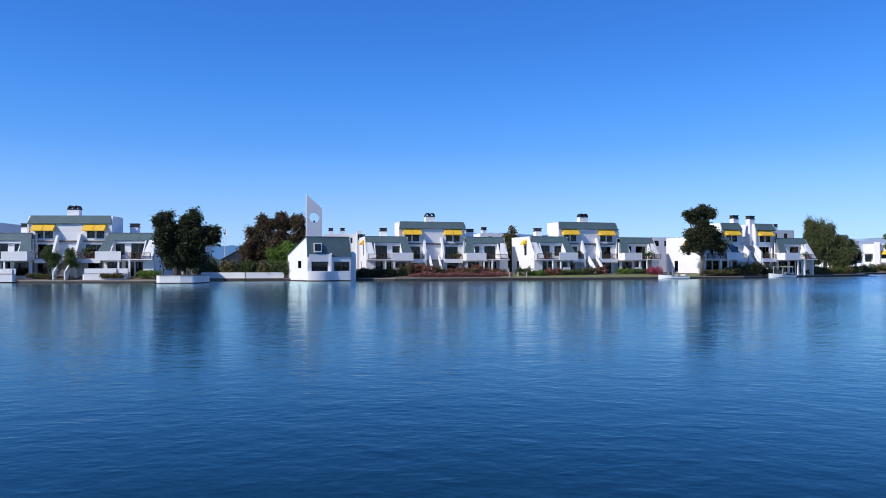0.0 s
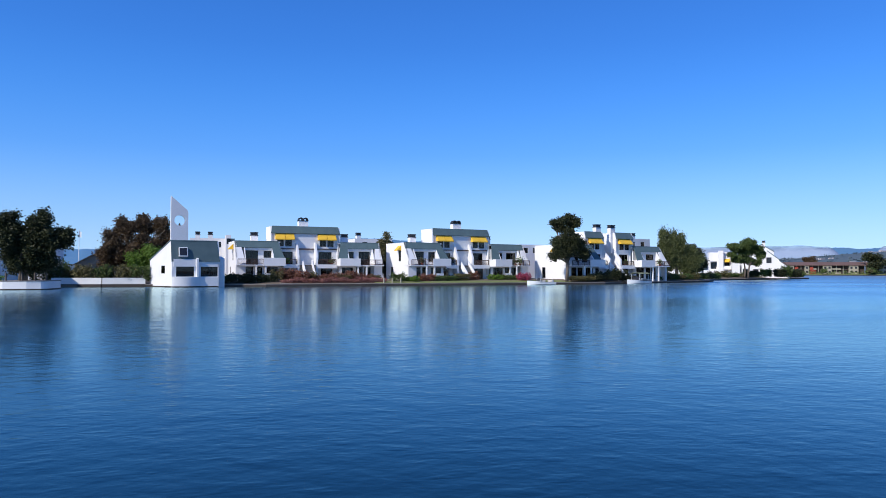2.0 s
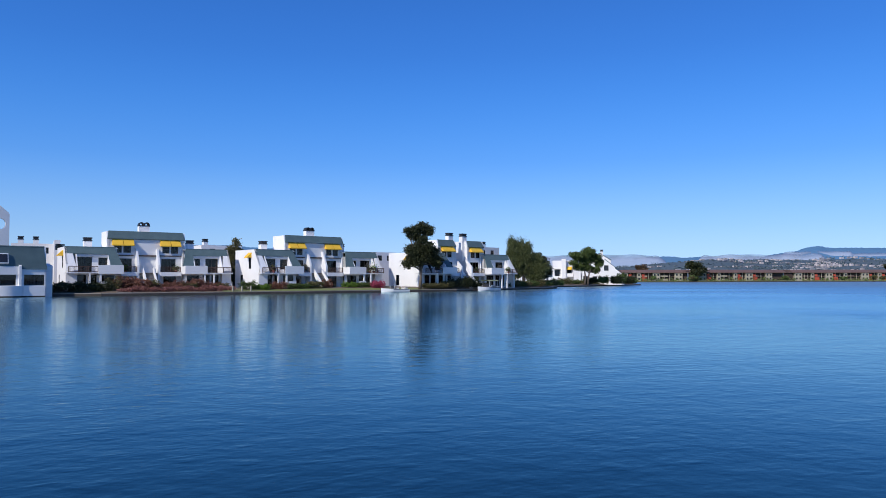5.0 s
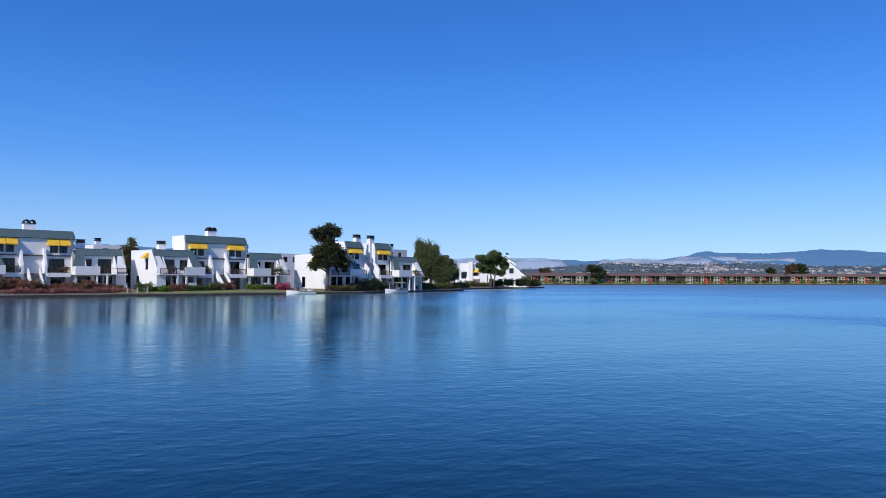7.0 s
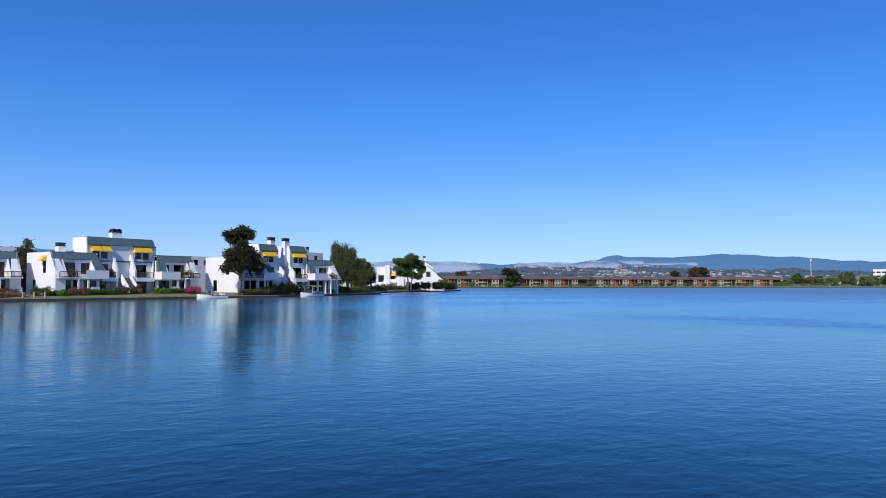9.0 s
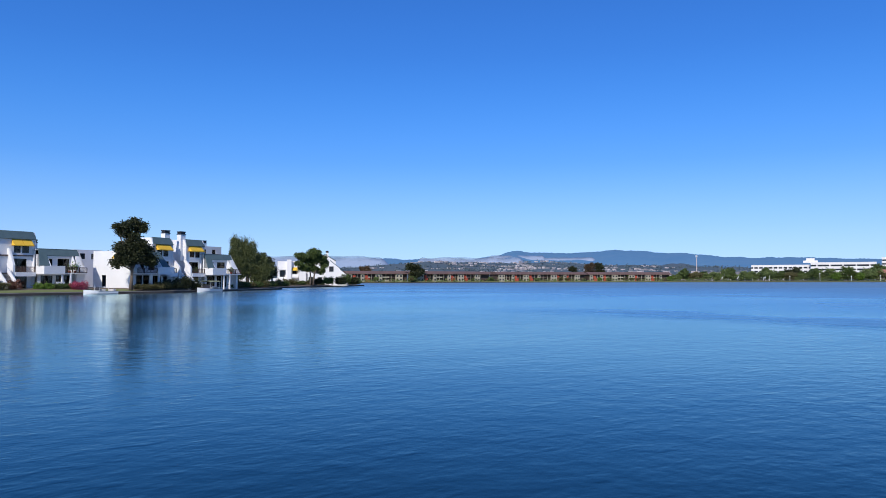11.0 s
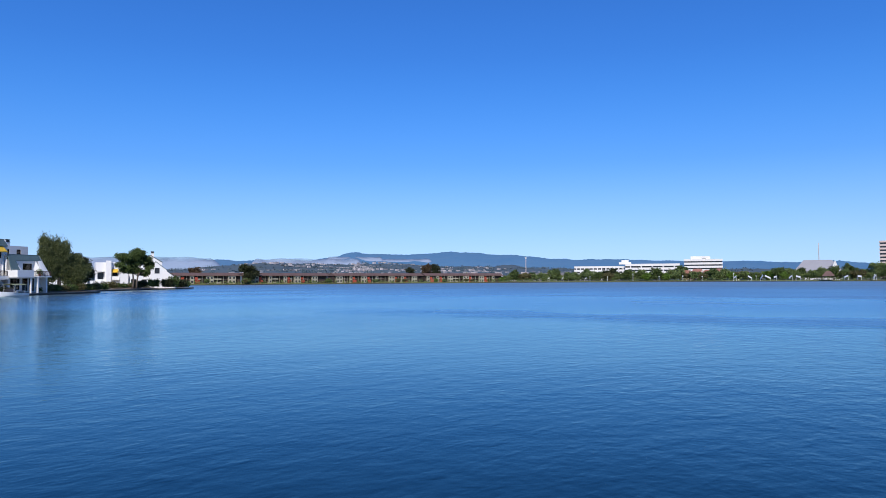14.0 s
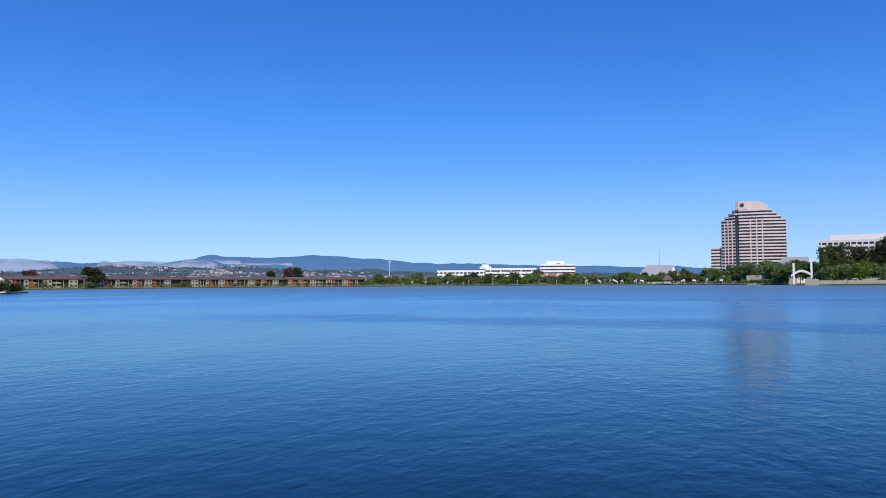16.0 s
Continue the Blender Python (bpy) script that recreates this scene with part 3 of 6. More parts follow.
def wing(h, flip, rng, style):
    """A two-storey end of a townhouse block: steep shingle roof cut by a loggia, balcony, glazed ground floor."""
    before = set(h.children_recursive)

    def X(a, b):
        return (W - b, W - a) if flip else (a, b)

    def P(a):
        return W - a if flip else a
    # ground and upper fronts
    low = [(1.7, 2.9, -0.2, 2.15), (3.15, 4.35, -0.2, 2.15), (4.9, 6.9, 0.1, 2.1)]
    up = [(1.7, 3.75, 2.5, 4.85), (4.65, 5.95, 3.1, 4.8)]
    part("lower_wall", Shape().wall(*X(0.25, 7.4), -0.6, 2.35, 1.1, 1.35, [(*X(a, b), c, d) for a, b, c, d in low]), WHITE, h)
    part("upper_wall", Shape().wall(*X(0.25, 7.2), 2.5, 5.5, 1.6, 1.85, [(*X(a, b), c, d) for a, b, c, d in up]), WHITE, h)
    for (a, b, c, d), n in zip(low, (1, 1, 3)):
        window(h, *X(a, b), c, d, 1.1, n, rng.choice((0, 0, 0.3)))
    for (a, b, c, d), n in zip(up, (2, 2)):
        window(h, *X(a, b), c, d, 1.6, n, rng.choice((0, 0.35, 0.6)))
    # outer and inner side walls with the sloping shoulder
    holes = [] if flip else [(2.9, 3.8, 3.2, 5.2), (6.0, 6.9, 0.2, 2.2)]
    side = Shape().wall(1.7, 9.0, -0.6, 6.4, 0, 0.25, holes)
    side = swap(side, W - 0.25 if flip else 0)
    side.prism([(1.7, 6.4), (1.7, -0.6), (0, -0.6), (0, 3.7)], *X(0, 0.25))
    part("side_wall", side, WHITE, h)
    for a, b, c, d in holes:
        window(h, a, b, c, d, -0.04, 1, 0.4, side=0)
    if not flip:
        awning(h, 2.75, 3.95, -0.02, 5.9, 5.15, 0.75, side=0)
    part("end_front", Shape().box(*X(0.0, 1.5 if style == "screen" else 0.3), -0.08, 0.2, -0.6, 2.36), WHITE, h)
    part("inner_wall", Shape().box(*X(7.2, 7.4), 2.1, 9.0, -0.6, 6.4), WHITE, h)
    part("back_wall", Shape().box(*X(0.25, 7.2), 8.75, 9.0, -0.6, 6.4), WHITE, h)
    # unseen back wall and floor, added in the dark colour to dim the rooms
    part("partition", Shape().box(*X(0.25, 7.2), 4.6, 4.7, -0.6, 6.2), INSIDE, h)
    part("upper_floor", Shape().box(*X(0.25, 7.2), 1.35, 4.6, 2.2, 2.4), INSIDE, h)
    part("flat_roof", Shape().box(*X(0.25, 7.4), 1.75, 8.75, 6.2, 6.34), WHITE, h)
    # shingle slope: a band over the loggia, a strip by the centre
    def slope(outline):
        q = [(P(a), pitch_y(z), z) for a, z in outline]
        return Shape().slab(q if not flip else q[::-1], 0.14)
    part("roof_slope", slope([(0.0, 5.35), (7.25, 5.35), (6.95, 6.46), (0.0, 6.46)]), ROOF, h)
    part("roof_strip", slope([(6.05, 3.6), (7.85, 3.6), (7.25, 5.35), (5.9, 5.35)]), ROOF, h)
    part("roof_top", Shape().box(*X(0.25, 7.0), 1.65, 2.3, 6.34, 6.44), ROOF, h)
    part("shoulder", slope([(0.0, 2.5), (1.55, 2.5), (1.0, 5.35), (0.0, 5.35)]), WHITE, h)
    part("loggia_cheek", Shape().prism([(1.6, 5.3), (1.6, 2.5), (-0.8, 2.5), (-0.2, 3.45), (1.05, 5.3)], *X(1.4, 1.55)), WHITE, h)
    part("loggia_cheek", Shape().prism([(1.6, 5.3), (1.6, 2.5), (-0.8, 2.5), (-0.2, 3.45), (1.05, 5.3)], *X(5.9, 6.05)), WHITE, h)
    part("loggia_fascia", Shape().box(*X(1.55, 5.9), 1.25, 1.6, 4.95, 5.5), WHITE, h)
    # balcony
    part("balcony_floor", Shape().box(*X(0.0, 7.7), -0.95, 1.6, 2.36, 2.5), WHITE, h)
    part("balcony_wall", Shape().box(*X(4.2, 7.75), -1.07, -0.95, 2.3, 3.62), WHITE, h)
    part("balcony_wall", Shape().box(*X(7.63, 7.75), -0.95, 1.1, 2.3, 3.62), WHITE, h)
    railing(h, *X(0.2, 4.2), -0.9, 2.5, 0.95)
    for a in (2.95, 4.45):
        part("post", Shape().box(*X(a, a + 0.24), -0.95, -0.7, -0.6, 2.36), WHITE, h)
    if style == "screen":
        part("patio_screen", Shape().box(*X(4.6, 6.0), -1.6, -1.5, -0.3, 1.1), WHITE, h)
    ch = 3.3 if not flip else 4.4
    chimney(h, *X(ch, ch + 1.15), 6.0, 7.0, 6.34, 7.5, 2, True)
    # the wings stand forward of the centre
    for o in set(h.children_recursive) - before:
        for vt in o.data.vertices:
            vt.co.y -= 1.6


def stair(h, x0, x1, y_top=1.0, y_low=-3.8):
    """An outside flight between two solid white parapets."""
    n = 14
    s = Shape()
    for i in range(n):
        y = y_low + (y_top - y_low) * i / n
        s.box(x0 + 0.18, x1 - 0.18, y, y + (y_top - y_low) / n + 0.03, 2.5 * (i + 1) / n - 0.07, 2.5 * (i + 1) / n)
    part("steps", s, STONE, h)
    for a in (x0, x1 - 0.18):
        part("stair_parapet", Shape().prism([(y_top, 3.3), (y_low, 0.8), (y_low - 0.2, 0.8), (y_low - 0.2, -0.6), (y_low + 0.3, -0.6), (y_top, 2.15)], a, a + 0.18), WHITE, h)


def centre_front(h, x0, x1, y, rng, flip, awn=True):
    """One bay of the three-storey centre: awning pair, windows, loggia below."""
    def X(a, b):
        return (x1 - (b - x0), x1 - (a - x0)) if flip else (a, b)
    a0 = x0 + 0.5
    top = [(a0 + 0.35, a0 + 1.45, 5.65, 7.55), (a0 + 1.7, a0 + 2.8, 5.65, 7.55)]
    mid = [(a0 + 0.7, a0 + 2.95, 2.6, 4.75)]
    bot = [(a0 + 0.6, a0 + 2.6, -0.1, 2.0)]
    holes = [(*X(a, b), c, d) for a, b, c, d in top + mid + bot]
    for (a, b, c, d), n in zip(holes, (2, 2, 3, 2)):
        window(h, a, b, c, d, y, n, rng.choice((0, 0, 0.4)) if n == 3 else 0.0, bar=n == 2)
    for k in range(2):
        awning(h, *X(a0 + 0.03 + 1.6 * k, a0 + 1.57 + 1.6 * k), y - 0.02, 7.78, 6.88, 0.85)
    return holes


def townhouse(name, m, label, seed, split=False, screen="screen", stairs_low=-3.0, stair_x=11.0):
    h = thing(name, m, label, "townhouse", "white townhouse blocks along the shore")
    rng = random.Random(seed)
    wing(h, False, rng, screen)
    wing(h, True, rng, screen)
    bays = ((6.2, 10.2, False), (13.6, 17.6, True)) if not split else ((6.3, 10.4, False), (13.9, 18.0, True))
    y = 1.0 if not split else 0.7
    holes = []
    for a, b, fl in bays:
        holes += centre_front(h, a, b, y, rng, fl)
    def side_outline(y):
        return [(y + 8, -0.6), (y + 8, 6.4), (y + 4.2, 6.4), (y + 4.2, 9.0), (y + 0.3, 9.0), (y - 0.1, 7.9), (y - 0.1, -0.6)]
    if not split:
        x0, x1 = 6.2, 17.6
        part("centre_wall", Shape().wall(x0, x1, -0.6, 8.0, y, y + 0.25, holes), WHITE, h)
        for a in (x0 - 0.25, x1):
            part("centre_side_wall", Shape().prism(side_outline(y), a, a + 0.25), WHITE, h)
        part("centre_roof_slope", Shape().slab([(x0 - 0.2, y - 0.28, 7.86), (x1 + 0.2, y - 0.28, 7.86), (x1 - 0.05, y + 0.3, 9.1), (x0 + 0.05, y + 0.3, 9.1)], 0.15), ROOF, h)
        part("centre_flat_roof", Shape().box(x0, x1, y + 0.3, y + 4.0, 8.75, 8.95).box(x0, x1, y + 4.2, y + 7.75, 6.1, 6.3), WHITE, h)
        part("centre_back_wall", Shape().box(x0, x1, y + 7.75, y + 8, -0.6, 6.4).box(x0, x1, y + 4.0, y + 4.2, 6.1, 9.0), WHITE, h)
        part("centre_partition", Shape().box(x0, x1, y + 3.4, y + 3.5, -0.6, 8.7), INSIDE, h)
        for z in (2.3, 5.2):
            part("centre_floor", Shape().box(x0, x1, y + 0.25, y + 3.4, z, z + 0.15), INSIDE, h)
        part("ledge", Shape().box(10.3, 13.5, y - 0.28, y - 0.02, 5.1, 5.32), LEDGE, h, "brown wooden ledge band")
        for a in (x0 + 0.2, 13.9):
            part("ledge", Shape().box(a, a + 3.5, y - 0.2, y - 0.02, 5.15, 5.32), LEDGE, h, "brown wooden ledge band")
        chimney(h, 10.95, 12.6, 2.3, 3.3, 8.95, 10.05)
        for a in (10.15, 13.3):
            part("fin_wall", Shape().prism([(y, 6.3), (y - 0.35, 6.3), (y - 1.6, 3.75), (y - 1.6, -0.6), (y, -0.6)], a, a + 0.32), WHITE, h)
    else:
        y = 1.2
        for k, (x0, x1, fl) in enumerate(bays):
            part("tower_wall", Shape().wall(x0, x1, -0.6, 8.0, 0.7, 0.95, [q for q in holes if x0 < q[0] < x1]), WHITE, h)
            for a in (x0 - 0.25, x1):
                part("tower_side_wall", Shape().prism(side_outline(0.7), a, a + 0.25), WHITE, h)
            part("tower_roof_slope", Shape().slab([(x0 - 0.2, 0.42, 7.86), (x1 + 0.2, 0.42, 7.86), (x1 - 0.05, 1.1, 9.1), (x0 + 0.05, 1.1, 9.1)], 0.15), ROOF, h)
            part("tower_flat_roof", Shape().box(x0, x1, 1.1, 4.7, 8.75, 8.95).box(x0, x1, 4.9, 8.45, 6.1, 6.3), WHITE, h)
            part("tower_back_wall", Shape().box(x0, x1, 8.45, 8.7, -0.6, 6.4).box(x0, x1, 4.7, 4.9, 6.1, 9.0), WHITE, h)
            part("tower_partition", Shape().box(x0, x1, 4.1, 4.2, -0.6, 8.7), INSIDE, h)
            for z in (2.3, 5.2):
                part("tower_floor", Shape().box(x0, x1, 0.95, 4.1, z, z + 0.15), INSIDE, h)
            cx = x1 - 1.15 if k == 0 else x0 - 1.0
            chimney(h, cx + 0.15, cx + 1.3, 1.3, 2.2, 8.9 if k == 0 else 5.0, 9.95, 1, True)
        part("recess_wall", Shape().box(bays[0][1] + 0.25, bays[1][0] - 0.25, 5.0, 5.25, -0.6, 7.4), WHITE, h)
        for a in (10.65, 13.3):
            part("fin_wall", Shape().prism([(0.7, 5.4), (-0.9, 3.75), (-0.9, -0.6), (0.7, -0.6)], a, a + 0.3), WHITE, h)
        y = 0.7
    # loggia floors, their fronts, and the stair between
    for a, b in ((7.78, 10.15), (13.62, 16.9)):
        part("loggia_floor", Shape().box(a, b, y - 1.6, y, 2.3, 2.48), WHITE, h)
        railing(h, a + 0.1, b - 0.1, y - 1.5, 2.48, 1.0)
        part("loggia_front", Shape().box(a, b, y - 1.72, y - 1.6, 1.95, 2.6), WHITE, h)
    part("landing", Shape().box(10.5, 13.3, -0.3, y, 2.3, 2.48), STONE, h)
    stair(h, stair_x, stair_x + 1.75, -0.3, stairs_low)
    return h


Z0 = 0.9
house_b = townhouse("townhouse", pose(-13.43, 123.3, 0.865, 0, 0, 14) @ Matrix.Scale(1.025, 4), "white three-storey townhouse block with grey-green shingle roofs and yellow awnings", 2)
house_c = townhouse("townhouse", pose(15.15, 124.85, 0.865, 0, 0, 19) @ Matrix.Scale(1.025, 4), "white townhouse block with yellow awnings behind a clipped lawn", 3)
house_d = townhouse("townhouse", pose(45.4, 128.6, Z0, 0, 0, 22) @ Matrix.Diagonal((1.08, 1.08, 1.02, 1)), "white townhouse block with two towers and single yellow awnings", 4, split=True, screen="open")
house_a = townhouse("townhouse", pose(-68.05, 105.4, Z0, 0, 0, 3) @ Matrix.Diagonal((1.035, 1.0, 1.0, 1)), "white townhouse block with awnings close to the water", 5, stairs_low=-3.3, stair_x=11.55)

def balcony_plant(house, x, y, z, h, material, seed):
    """A clay pot with a leafy plant, standing on a balcony of the house."""
    t = thing("balcony_plant", house.matrix_world @ pose(x, y, z), "leafy green plant in a clay pot on the balcony", "potted plant", "plants on the balconies")
    part("pot", Shape().tube([(0, 0, 0, 0.15), (0, 0, 0.34, 0.21), (0, 0, 0.38, 0.23), (0, 0, 0.39, 0.19)], 10), REDDOOR, t)
    r = np.random.default_rng(seed)
    v, f = leaves(r.normal(0, 1, (60, 3)) * (0.26, 0.2, 0.22 * h) + (0, 0, 0.35 + 0.45 * h), 0.11, 6, 0.08, seed)
    leaf_part("foliage", v, f, material, t)


for k, (house, x, y, z, h) in enumerate(((house_a, 14.7, -0.1, 2.48, 1.5), (house_a, 15.7, -0.1, 2.48, 1.1), (house_b, 8.6, 0.0, 2.48, 1.0), (house_b, 16.2, 0.0, 2.48, 0.9), (house_c, 9.3, 0.0, 2.48, 1.3), (house_c, 22.6, -2.1, 2.5, 1.4), (house_c, 21.6, -2.2, 2.5, 0.9), (house_c, 2.4, -2.1, 2.5, 0.9), (house_d, 22.4, -2.1, 2.5, 1.0), (house_d, 15.0, -0.4, 2.48, 0.9))):
    balcony_plant(house, x, y, z, h, (L_GREEN, L_OLIVE, L_LIME)[k % 3], 500 + k)

# low rounded walls and small trees in front of the house by the water
for x0, x1 in ((0.5, 6.4), (15.5, 21.6)):
    part("garden_wall", Shape().plate([(x0, -3.1), (x0 + 0.25, -3.4), (x1 - 0.25, -3.4), (x1, -3.1), (x1, -2.9), (x1 - 0.3, -3.2), (x0 + 0.3, -3.2), (x0, -2.9)], -0.75, 0.35), WHITE, house_a)
    part("garden_wall", Shape().box(x0 + 0.2, x1, -3.05, -2.88, 0.35, 1.15), WHITE, house_a)
    part("wall_band", Shape().box(x0 + 0.1, x1 - 0.1, -3.43, -3.1, 0.35, 0.42), LEDGE, house_a, "thin brown band along the garden wall")
for k, (x, y, hgt, rad) in enumerate(((-57.0, 103.9, 4.1, 1.3), (-54.2, 104.0, 4.0, 1.1))):
    tree("small_tree", x, y, 0.7, 1.6, 0.07, [(0, 0, hgt - rad * 0.9, rad, rad, rad * 1.15), (0.3, 0, hgt - rad * 1.6, rad * 0.9, rad * 0.8, rad)], 420, 0.13, L_GREEN, BARK, "small round green tree beside the white stair", 40 + k, 6, 0.16, group="small trees by the stair")


# ---- pavilion ----
def pavilion(m):
    h = thing("pavilion", m, "white waterside pavilion with grey-green roof and tall pierced fin", "pavilion")
    L, D = 6.7, 6.6

    def splay(s):
        """The left wall runs back at a slant."""
        s.v = [(x - 0.31 * max(y, 0) if x < 0.6 else x, y, z) for x, y, z in s.v]
        return s
    # side walls: low at the back, ridge near the front, steep to the eave
    for a, holes in ((0.0, [(2.0, 3.1, 2.0, 3.15)]), (L - 0.22, [])):
        s = swap(Shape().wall(0, D, -1.2, 3.7, 0, 0.22, holes), a)
        s.prism([(D, 3.7), (D, 3.95), (0.4, 6.75), (0, 3.9), (0, 3.7)], a, a + 0.22)
        part("side_wall", splay(s), WHITE, h)
        for q in holes:
            w = window(h, *q, -0.04, 1, 0, side=a)
            for o in (w, *w.children):
                for vt in o.data.vertices:
                    vt.co.x -= 0.31 * vt.co.y
    front = [(0.6, 3.1, 1.55, 3.0), (4.05, 6.5, 1.55, 3.0)]
    part("front_wall", Shape().wall(0.22, L - 0.02, -1.2, 4.0, 0.0, 0.22, front), WHITE, h)
    window(h, *front[0], 0.0, 1, 0)
    window(h, *front[1], 0.0, 2, 0)
    part("parapet", Shape().box(0.22, 3.45, -0.18, 0.0, 3.0, 4.1), WHITE, h)
    part("pier", Shape().prism([(0.0, 4.3), (-0.35, 4.15), (-0.35, 1.5), (0.0, 1.5)], 3.4, 3.7), WHITE, h)
    # bowed apron down into the water
    k = 14
    arc = [(4.0 * i / k, -0.15 - 0.6 * math.sin(math.pi * i / k) ** 0.7) for i in range(k + 1)]
    part("bowed_wall", Shape().plate(arc + [(4.0, 0.0), (0.0, 0.0)], -1.2, 1.5), WHITE, h)
    part("apron", Shape().box(4.0, L - 0.1, -0.15, 0.0, -1.2, 1.5), WHITE, h)
    part("back_wall", Shape().box(-1.9, L - 0.22, D - 0.22, D, -1.2, 3.9), WHITE, h)
    part("floor", Shape().box(0.22, L - 0.22, 0.22, D - 0.22, 0.4, 0.6), INSIDE, h)
    part("inner_partition", Shape().box(0.22, L - 0.22, 4.0, 4.1, 0.6, 3.9), INSIDE, h)
    part("roof_front", Shape().slab([(-0.05, -0.12, 3.75), (L + 0.1, -0.12, 3.75), (L - 0.3, 0.4, 6.88), (-0.12, 0.4, 6.88)], 0.14), ROOF, h)
    part("roof_back", Shape().slab([(-0.2, 0.4, 6.88), (L - 0.2, 0.4, 6.88), (L + 0.08, D + 0.1, 4.05), (-2.15, D + 0.1, 4.05)], 0.14), ROOF, h)
    sk = part("skylight", Shape().prism([(0.0, 4.35), (0.24, 5.75), (0.0, 5.85), (-0.34, 4.5)], 0.95, 2.15), WHITE, h, "white box skylight on the roof")
    part("pane", Shape().slab([(1.05, -0.33, 4.62), (2.05, -0.33, 4.62), (2.05, -0.055, 5.72), (1.05, -0.055, 5.72)], 0.02), DARKGLASS, sk)
    # right annex, lower
    part("annex_wall", Shape().prism([(3.0, -1.2), (3.0, 4.6), (0.9, 4.2), (0.9, -0.6)], L, L + 1.0), WHITE, h)
    # dark tide mark along the water
    for k in range(14):
        (ax, ay), (bx, by) = arc[k], arc[k + 1]
        part("tide_mark", Shape().plate([(ax, ay - 0.012), (bx, by - 0.012), (bx, by + 0.05), (ax, ay + 0.05)], -0.3, 0.16), BULK, h)
    part("tide_mark", Shape().box(4.0, L - 0.1, -0.162, -0.1, -0.3, 0.16), BULK, h)
    part("tide_mark", splay(Shape().box(-0.012, 0.1, 0.0, D, -0.3, 0.18)), BULK, h)
    # tall fin: slanting top, round hole right through
    x0, x1, y0, y1 = -0.1, 2.3, 0.5, 1.0
    cx, cz, r, n = 1.12, 9.75, 0.76, 32
    def outer(a):
        dx, dz = math.cos(a), math.sin(a)
        ts = []
        for nx, nz, c in ((1, 0, x1 - cx), (-1, 0, cx - x0), (0, -1, cz - 6.0), (2.3 / 2.6, 1, (13.3 - cz) + (x0 - cx) * 2.3 / 2.6)):
            q = nx * dx + nz * dz
            if q > 1e-6:
                ts.append(c / q)
        t = min(ts)
        return cx + dx * t, cz + dz * t
    corner = [math.atan2(z - cz, x - cx) for x, z in ((x0, 6.0), (x1, 6.0), (x1, 11.0), (x0, 13.3))]
    ang = sorted([2 * math.pi * i / n - math.pi for i in range(n)] + corner)
    m_ = len(ang)
    ring = []
    for y in (y0, y1):
        ring += [(cx + r * math.cos(a), y, cz + r * math.sin(a)) for a in ang] + [(outer(a)[0], y, outer(a)[1]) for a in ang]
    fs = []
    for i in range(m_):
        j = (i + 1) % m_
        fs += [(i, j, m_ + j, m_ + i), (2 * m_ + i, 3 * m_ + i, 3 * m_ + j, 2 * m_ + j), (i, 2 * m_ + i, 2 * m_ + j, j), (m_ + i, m_ + j, 3 * m_ + j, 3 * m_ + i)]
    part("fin", Shape().add(ring, fs), WHITE, h, "tall white fin wall with slanting top and round opening")
    bell = [(cx, 0.75, 9.35, 0.02), (cx, 0.75, 9.3, 0.10), (cx, 0.75, 9.1, 0.15), (cx, 0.75, 9.0, 0.2)]
    part("bell", Shape().tube(bell, 10), BLACK, h, "small dark bell in the round opening")
    return h


pavilion(pose(-20.55, 108.6, 0.0, 0, 0, 20))

# ---- planter terrace by the water ----
terrace = thing("planter_terrace", pose(-37.6, 96.0, 0) @ Matrix.Diagonal((0.9, 0.9, 1, 1)), "round-ended white planter wall standing in the water", "planter")
outline = [(-1.0, 6.5), (-1.2, 1.6)] + [(-0.3 - 0.9 * math.cos(a), 1.0 - 0.95 * math.sin(a)) for a in (0.3, 0.7, 1.1, 1.5)] + [(2.6, 0.15), (3.9, 0.5)] + [(4.0 + 0.9 * math.sin(a), 1.5 - 0.95 * math.cos(a)) for a in (0.3, 0.7, 1.1, 1.5)] + [(4.9, 6.5)]
part("planter_wall", Shape().plate(outline, -1.5, 1.05), WHITE, terrace)
part("planter_rim", Shape().plate([(x * 1.015 - 0.03, y * 1.015 - 0.06) for x, y in outline], 1.05, 1.15), STONE, terrace, "worn stone rim")
part("tide_mark", Shape().plate([(x * 1.006, y * 1.006 - 0.03) for x, y in outline], -0.4, 0.14), BULK, terrace)
for k, (x, y) in enumerate(((-0.2, 0.7), (1.9, 0.5), (3.4, 0.9), (4.5, 2.0))):
    pt = thing("mooring_post", pose(-37.6 + 0.9 * x, 96.0 + 0.9 * y, 1.15), "weathered wooden post on the planter terrace", "post", "posts on the terrace")
    part("shaft", Shape().tube([(0, 0, 0, 0.11), (0, 0, 0.95, 0.1), (0, 0, 1.0, 0.06)], 9), BARK, pt)
